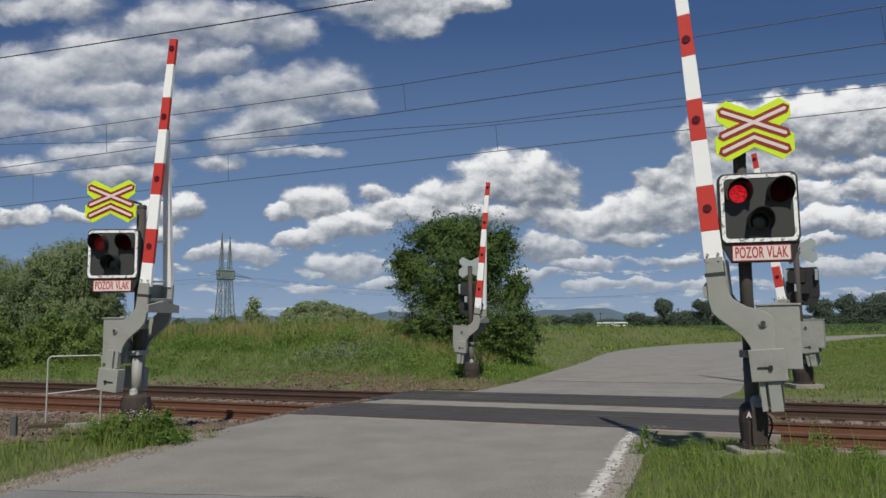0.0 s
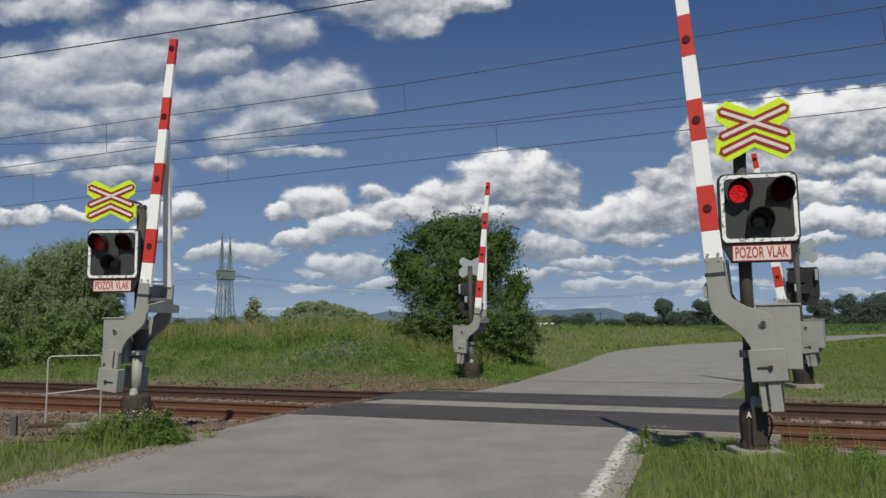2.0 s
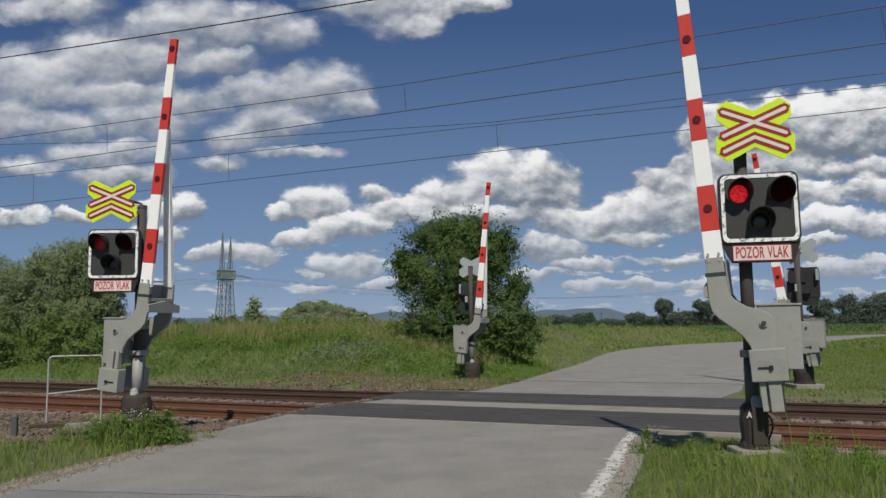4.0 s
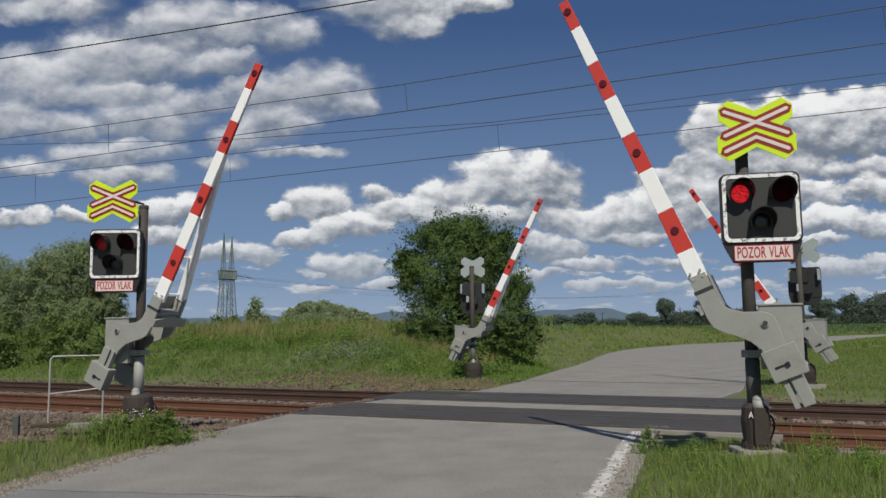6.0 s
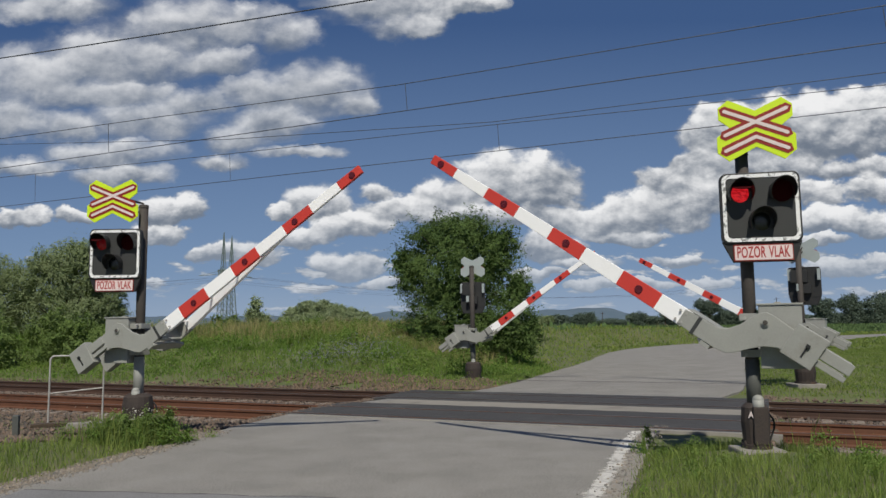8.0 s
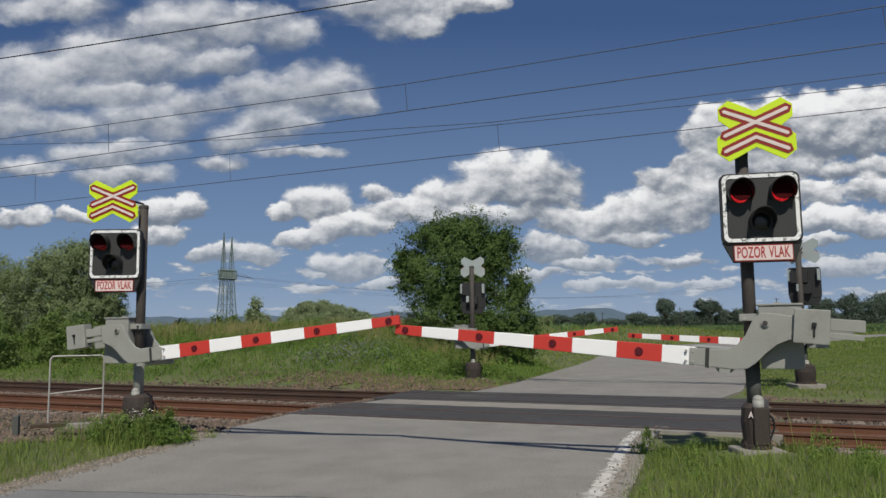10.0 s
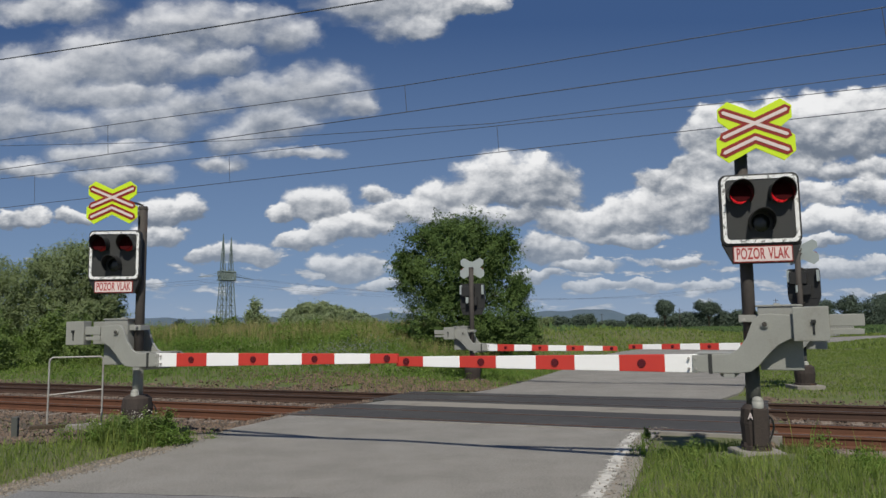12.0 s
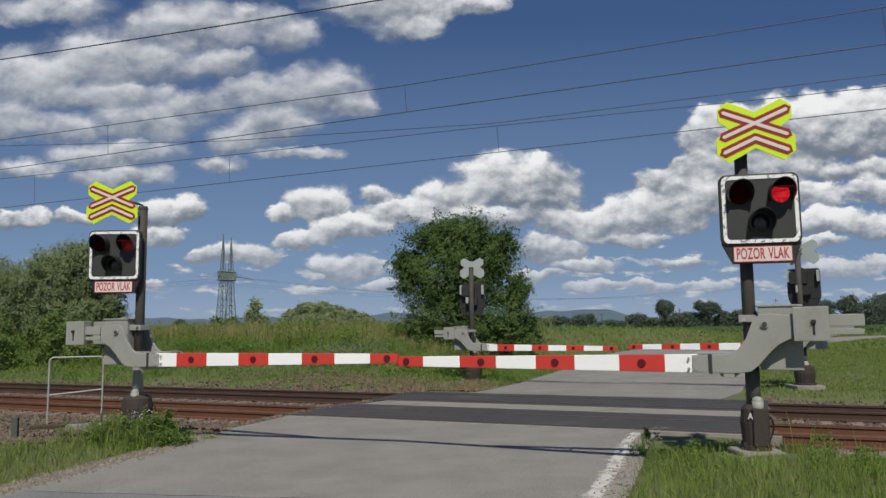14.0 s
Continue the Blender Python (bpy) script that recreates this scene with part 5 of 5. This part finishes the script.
    for k, (x, y, h, w) in enumerate(row):
        h *= 0.98 if h > 16 else 0.84
        lone = h > 16 and x < 200
        lumps = [(0, 0, h * (0.72 if lone else 0.6), w * 0.5, w * 0.4, h * (0.27 if lone else 0.4))]
        lumps += [(rng.uniform(-0.6, 0.6) * w, 0, h * rng.uniform(0.66 if lone else 0.45, 0.85), w * rng.uniform(0.15, 0.3), w * 0.3, h * rng.uniform(0.1, 0.22)) for _ in range(5)]
        if not lone:
            lumps.append((0, 0, h * 0.2, w * 0.55, w * 0.4, h * 0.25))
        tree("far_tree", x, y, lumps, 2600, 0.55, WILLOW if k in (1,) else FAR_LEAF, "hazy far tree at the end of the field", "tree", 70 + k, 0.35, 0.6, z=-0.1, group="far trees past the field", spray=3)


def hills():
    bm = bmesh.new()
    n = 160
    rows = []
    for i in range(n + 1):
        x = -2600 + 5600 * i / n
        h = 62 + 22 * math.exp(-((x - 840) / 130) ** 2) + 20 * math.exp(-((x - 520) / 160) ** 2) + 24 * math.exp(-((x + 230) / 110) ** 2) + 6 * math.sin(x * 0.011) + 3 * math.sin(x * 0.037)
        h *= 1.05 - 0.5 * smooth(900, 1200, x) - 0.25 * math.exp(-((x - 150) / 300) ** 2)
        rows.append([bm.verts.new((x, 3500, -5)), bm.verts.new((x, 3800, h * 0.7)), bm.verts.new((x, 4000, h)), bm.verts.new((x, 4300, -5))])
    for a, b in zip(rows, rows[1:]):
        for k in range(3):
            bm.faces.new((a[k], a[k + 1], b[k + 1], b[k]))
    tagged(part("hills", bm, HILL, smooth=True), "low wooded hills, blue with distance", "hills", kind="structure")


meadow()
woods()
hills()


# ---- wires, pylon and small things ----
def overhead_line(p, zc, zm, droppers, label):
    """A contact wire with its carrying wire and droppers. zc: height; zm: heights of the carrying wire at places along the line."""
    t = empty("overhead_line", Matrix.Identity(4), label, "overhead line", "overhead lines over the tracks")
    tube("contact_wire", [at(p, q, zc + 0.003 * (8 - q)) for q in (-40, 40, 120)], 0.011, WIRE, t)
    qs = [-40 + i * 4 for i in range(41)]
    carry = lambda q: float(np.interp(q, [a for a, _ in zm], [b for _, b in zm]))
    tube("carrying_wire", [at(p, q, carry(q)) for q in qs], 0.010, WIRE, t)
    for q in droppers:
        part("dropper", rod(bmesh.new(), at(p, q, zc), at(p, q + 0.05, carry(q)), 0.008, n=5), WIRE, t)


overhead_line(15.93, 7.27, [(-40, 8.35), (-2.5, 8.03), (5, 7.97), (8, 7.95), (15, 8.09), (22, 8.19), (60, 9.0), (120, 10)], (-2.45, 7.75, 17.6), "thin copper contact wire and carrying wire over the near track")
overhead_line(20.08, 7.06, [(-40, 7.5), (-3, 7.62), (7, 7.86), (16.5, 7.98), (28, 8.2), (60, 9.2), (120, 10)], (6.8, 16.5, 26.0), "thin copper contact wire and carrying wire over the far track")
t = empty("feeder_wire", Matrix.Identity(4), "single dark feeder wire crossing high over the tracks", "wire")
tube("wire", [at(20.08, q, z) for q, z in ((-40, 8.6), (-3, 7.94), (7, 7.94), (16.7, 8.5), (28.2, 9.58), (60, 12))], 0.010, WIRE, t)
t = empty("feeder_wire", Matrix.Identity(4), "thick dark feeder wire high beside the line", "wire")
tube("wire", [at(15.0, q * 1.5, 9.49 + 0.0495 * q + 0.00105 * q * q) for q in range(-30, 62, 3)], 0.017, WIRE, t)


def pylon(x, y, h):
    t = empty("pylon", pose(x, y, 0, 0, 0, 50), "green-grey lattice power pylon with twin masts", "pylon")
    for s in (-1, 1):
        bm = bmesh.new()
        legs = lambda z: (0.6 + 0.75 * (1 - z / (h * 0.56)) ** 1.5) if z < h * 0.56 else 0.6
        c = lambda z: s * (1.25 + 0.3 * (1 - z / (h * 0.56)))
        zs = [h * 0.56 * i / 9 for i in range(10)]
        for a, b in zip(zs, zs[1:]):
            for sx, sy in ((-1, -1), (1, -1), (1, 1), (-1, 1)):
                p0, p1 = Vector((c(a) + sx * legs(a), sy * legs(a), a)), Vector((c(b) + sx * legs(b), sy * legs(b), b))
                rod(bm, p0, p1, 0.12, n=4)
                nx, ny = -sy, sx
                rod(bm, p0, Vector((c(b) + nx * legs(b), ny * legs(b), b)), 0.07, n=4)
                rod(bm, p1, Vector((c(b) + nx * legs(b), ny * legs(b), b)), 0.06, n=4)
        part("mast", bm, PYLON, t, "lattice mast")
        bm = bmesh.new()
        z0, z1 = h * 0.64, h
        for sx, sy in ((-1, -1), (1, -1), (1, 1), (-1, 1)):
            rod(bm, (s * 1.25 + sx * 0.6, sy * 0.6, z0 - 2), (s * 1.25, 0, z1 - s * 0.4), 0.10, n=4)
        for k in range(5):
            z, w = z0 + (z1 - z0) * k / 5, 0.6 * (1 - k / 5)
            for sx, sy in ((-1, -1), (1, -1), (1, 1), (-1, 1)):
                rod(bm, (s * 1.25 + sx * w, sy * w, z), (s * 1.25 - sy * w, sx * w, z + 1.0), 0.06, n=4)
        part("spire", bm, PYLON, t, "pointed lattice spire")
    bm = bmesh.new()
    for z in (h * 0.56, h * 0.64):
        for sy in (-0.8, 0.8):
            rod(bm, (-2.3, sy, z), (2.3, sy, z), 0.24, n=4)
    for k in range(13):
        xx = -2.3 + 0.38 * k
        for sy in (-0.8, 0.8):
            rod(bm, (xx, sy, h * (0.56 if k % 2 else 0.64)), (min(2.3, xx + 0.38), sy, h * (0.64 if k % 2 else 0.56)), 0.2, n=4)
    part("cross_box", bm, PYLON, t, "dense lattice cross-piece")
    for s in (-1, 1):
        bm = bmesh.new()
        for sy in (-0.5, 0.5):
            rod(bm, (s * 2.2, sy, h * 0.6), (s * 8.5, 0, h * 0.575), 0.06, n=4)
        rod(bm, (s * 2.2, 0, h * 0.63), (s * 8.5, 0, h * 0.575), 0.05, n=4)
        part("cross_arm", bm, PYLON, t, "lattice cross-arm")


pylon(-58.5, 200, 27.5)
lines = empty("power_lines", Matrix.Identity(4), "thin far power lines hung from the pylon", "power line")
for dx, dz in ((-9.0, 15.4), (-5.0, 15.6), (5.0, 15.6), (9.0, 15.4)):
    pts = []
    for i in range(25):
        u = i / 24
        pts.append((-58.5 + dx + 175 * u, 200 + 95 * u - dx * 0.2, dz - 34 * u * (1 - u) * 0.6 + 1.0 * u))
    tube("conductor", pts, 0.022, WIRE, lines)
    pts = [(-58.5 + dx - 120 * u, 200 - 60 * u, dz - 26 * u * (1 - u) * 0.6) for u in [i / 16 for i in range(17)]]
    tube("conductor", pts, 0.022, WIRE, lines)


def tube_rail():
    """The bent tube guard beside the ballast."""
    t = empty("guard_rail", pose(-7.75, 15.8, 0.06, 0, 0, 22), "pale galvanised tube guard rail beside the ballast", "guard rail")
    pts = [(-0.51, 0, 0.0), (-0.51, 0, 1.35), (-0.49, 0, 1.40), (-0.45, 0, 1.43), (0.45, 0, 1.43), (0.50, 0, 1.40), (0.51, 0, 1.35), (0.51, 0, 0.0)]
    tube("hoop", pts, 0.019, GALVANISED, t, "bent galvanised tube", 3)
    part("cross_tube", rod(bmesh.new(), (-0.5, 0, 0.66), (0.5, 0, 0.74), 0.015, n=8), GALVANISED, t)


def slab(x, y, z, rz, lx, ly, lz, m, name, label, category, tilt=0):
    bm = bmesh.new()
    box(bm, -lx / 2, lx / 2, -ly / 2, ly / 2, 0, lz, 0.012)
    o = part(name, bm, m)
    o.matrix_basis = pose(x, y, z, tilt, 0, rz)
    tagged(o, label, category)


tube_rail()
slab(-6.95, 14.55, 0.16, 20, 0.62, 0.30, 0.09, CONCRETE, "concrete_slab", "loose pale concrete slab lying in the grass", "slab")
slab(-7.5, 14.8, 0.16, 24, 1.1, 0.22, 0.07, BARK, "wooden_plank", "weathered brown plank lying beside the ballast", "plank")
slab(-8.1, 14.25, 0.02, 12, 0.11, 0.11, 0.42, SLEEVE, "marker_stump", "short dark grey marker stump beside the ballast", "marker", 4)
for px, py, ph in ((95, 300, 8.6), (134, 300, 12.0), (70, 330, 7.5)):
    t = empty("utility_pole", pose(px, py, -0.1), "thin far utility pole past the field", "pole", "far poles")
    part("pole", rod(bmesh.new(), (0, 0, 0), (0, 0, ph), 0.16, 0.11, 8), DARK_STEEL, t)
    part("cross_arm", box(bmesh.new(), -1.0, 1.0, -0.08, 0.08, ph - 0.8, ph - 0.65), DARK_STEEL, t)
BUS_WHITE = material("bus_white", (0.78, 0.80, 0.82), (0.7, 0.72, 0.74), 0.4, scale=1, fine=5, bump=0)
BUS_GLASS = material("bus_window", (0.06, 0.075, 0.085), None, 0.2, bump=0)
TYRE = material("tyre", (0.02, 0.02, 0.02), None, 0.8, bump=0)
bus = empty("articulated_bus", pose(90, 450, 0), "white articulated bus passing far behind the field", "bus")
for x0, x1, nm in ((-9.4, 0.3, "front_body"), (0.9, 9.4, "rear_body")):
    b = part(nm, box(bmesh.new(), x0, x1, -1.25, 1.25, 0.45, 3.15, 0.22), BUS_WHITE, bus, "white bus body")
    for k in range(5):
        w = (x1 - x0 - 1.0) / 5
        for sy in (-1.262, 1.262):
            part("window", box(bmesh.new(), x0 + 0.5 + k * w, x0 + 0.42 + (k + 1) * w, sy - 0.02, sy + 0.02, 1.5, 2.5, 0.0), BUS_GLASS, b, "dark bus window")
part("bellows", box(bmesh.new(), 0.2, 1.0, -1.1, 1.1, 0.6, 3.0, 0.05), TYRE, bus, "dark folding bellows")
for x in (-6.6, -1.6, 5.6):
    for sy in (-1.15, 1.15):
        part("wheel", rod(bmesh.new(), (x, sy - 0.14, 0.48), (x, sy + 0.14, 0.48), 0.48, n=16), TYRE, bus)


# ---- what moves ----
def motions():
    times = (0, 3.2, 4.6, 4.9, 5.3, 5.5, 6.0, 6.5, 7.0, 7.5, 8.0, 8.2, 9.3, 10.3, 10.6, 10.9, 14.0)
    angles = ((86, 86, 86, 84.6, 79.4, 75.6, 67.5, 59.2, 51.0, 42.7, 34.6, 31.4, 14.8, 1.7, -0.1, -0.2, -0.2),
              (84.2, 84.2, 84.2, 80.6, 74.9, 71.7, 64.1, 56.6, 49.1, 41.5, 34.1, 31.1, 15.6, 3.5, 1.2, 0.4, 0.4),
              (84, 84, 83.6, 79.2, 73.2, 70.0, 62.6, 55.4, 48.4, 41.3, 34.0, 31.2, 15.2, 2.6, 0.2, -0.4, -0.4),
              (83, 83, 82.4, 77, 70.2, 67.2, 59.6, 52.0, 44.4, 37.0, 29.8, 26.8, 11.4, 0.6, -0.5, -0.5, -0.5))
    for (arm, m), seq in zip(ARMS, angles):
        walk(arm, [(t, m @ pose(0, 0, 0, 0, -a, 0)) for t, a in zip(times, seq)])
    walk(bus, [(0, pose(91.5 + 10.4, 450, 0)), (7, pose(101.9 - 7 * 22.2, 450, 0)), (14, pose(101.9 - 14 * 22.2, 450, 0))])
    # the red lamps blink in turn: the added flap drops before the lens or swings up under the hood
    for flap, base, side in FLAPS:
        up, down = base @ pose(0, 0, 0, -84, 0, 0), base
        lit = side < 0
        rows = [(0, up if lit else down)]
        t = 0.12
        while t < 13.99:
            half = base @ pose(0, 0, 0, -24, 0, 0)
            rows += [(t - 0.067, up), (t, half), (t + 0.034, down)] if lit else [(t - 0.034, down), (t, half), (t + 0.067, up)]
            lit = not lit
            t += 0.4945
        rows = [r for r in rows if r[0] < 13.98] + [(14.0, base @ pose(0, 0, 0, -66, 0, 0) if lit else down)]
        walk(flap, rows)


motions()
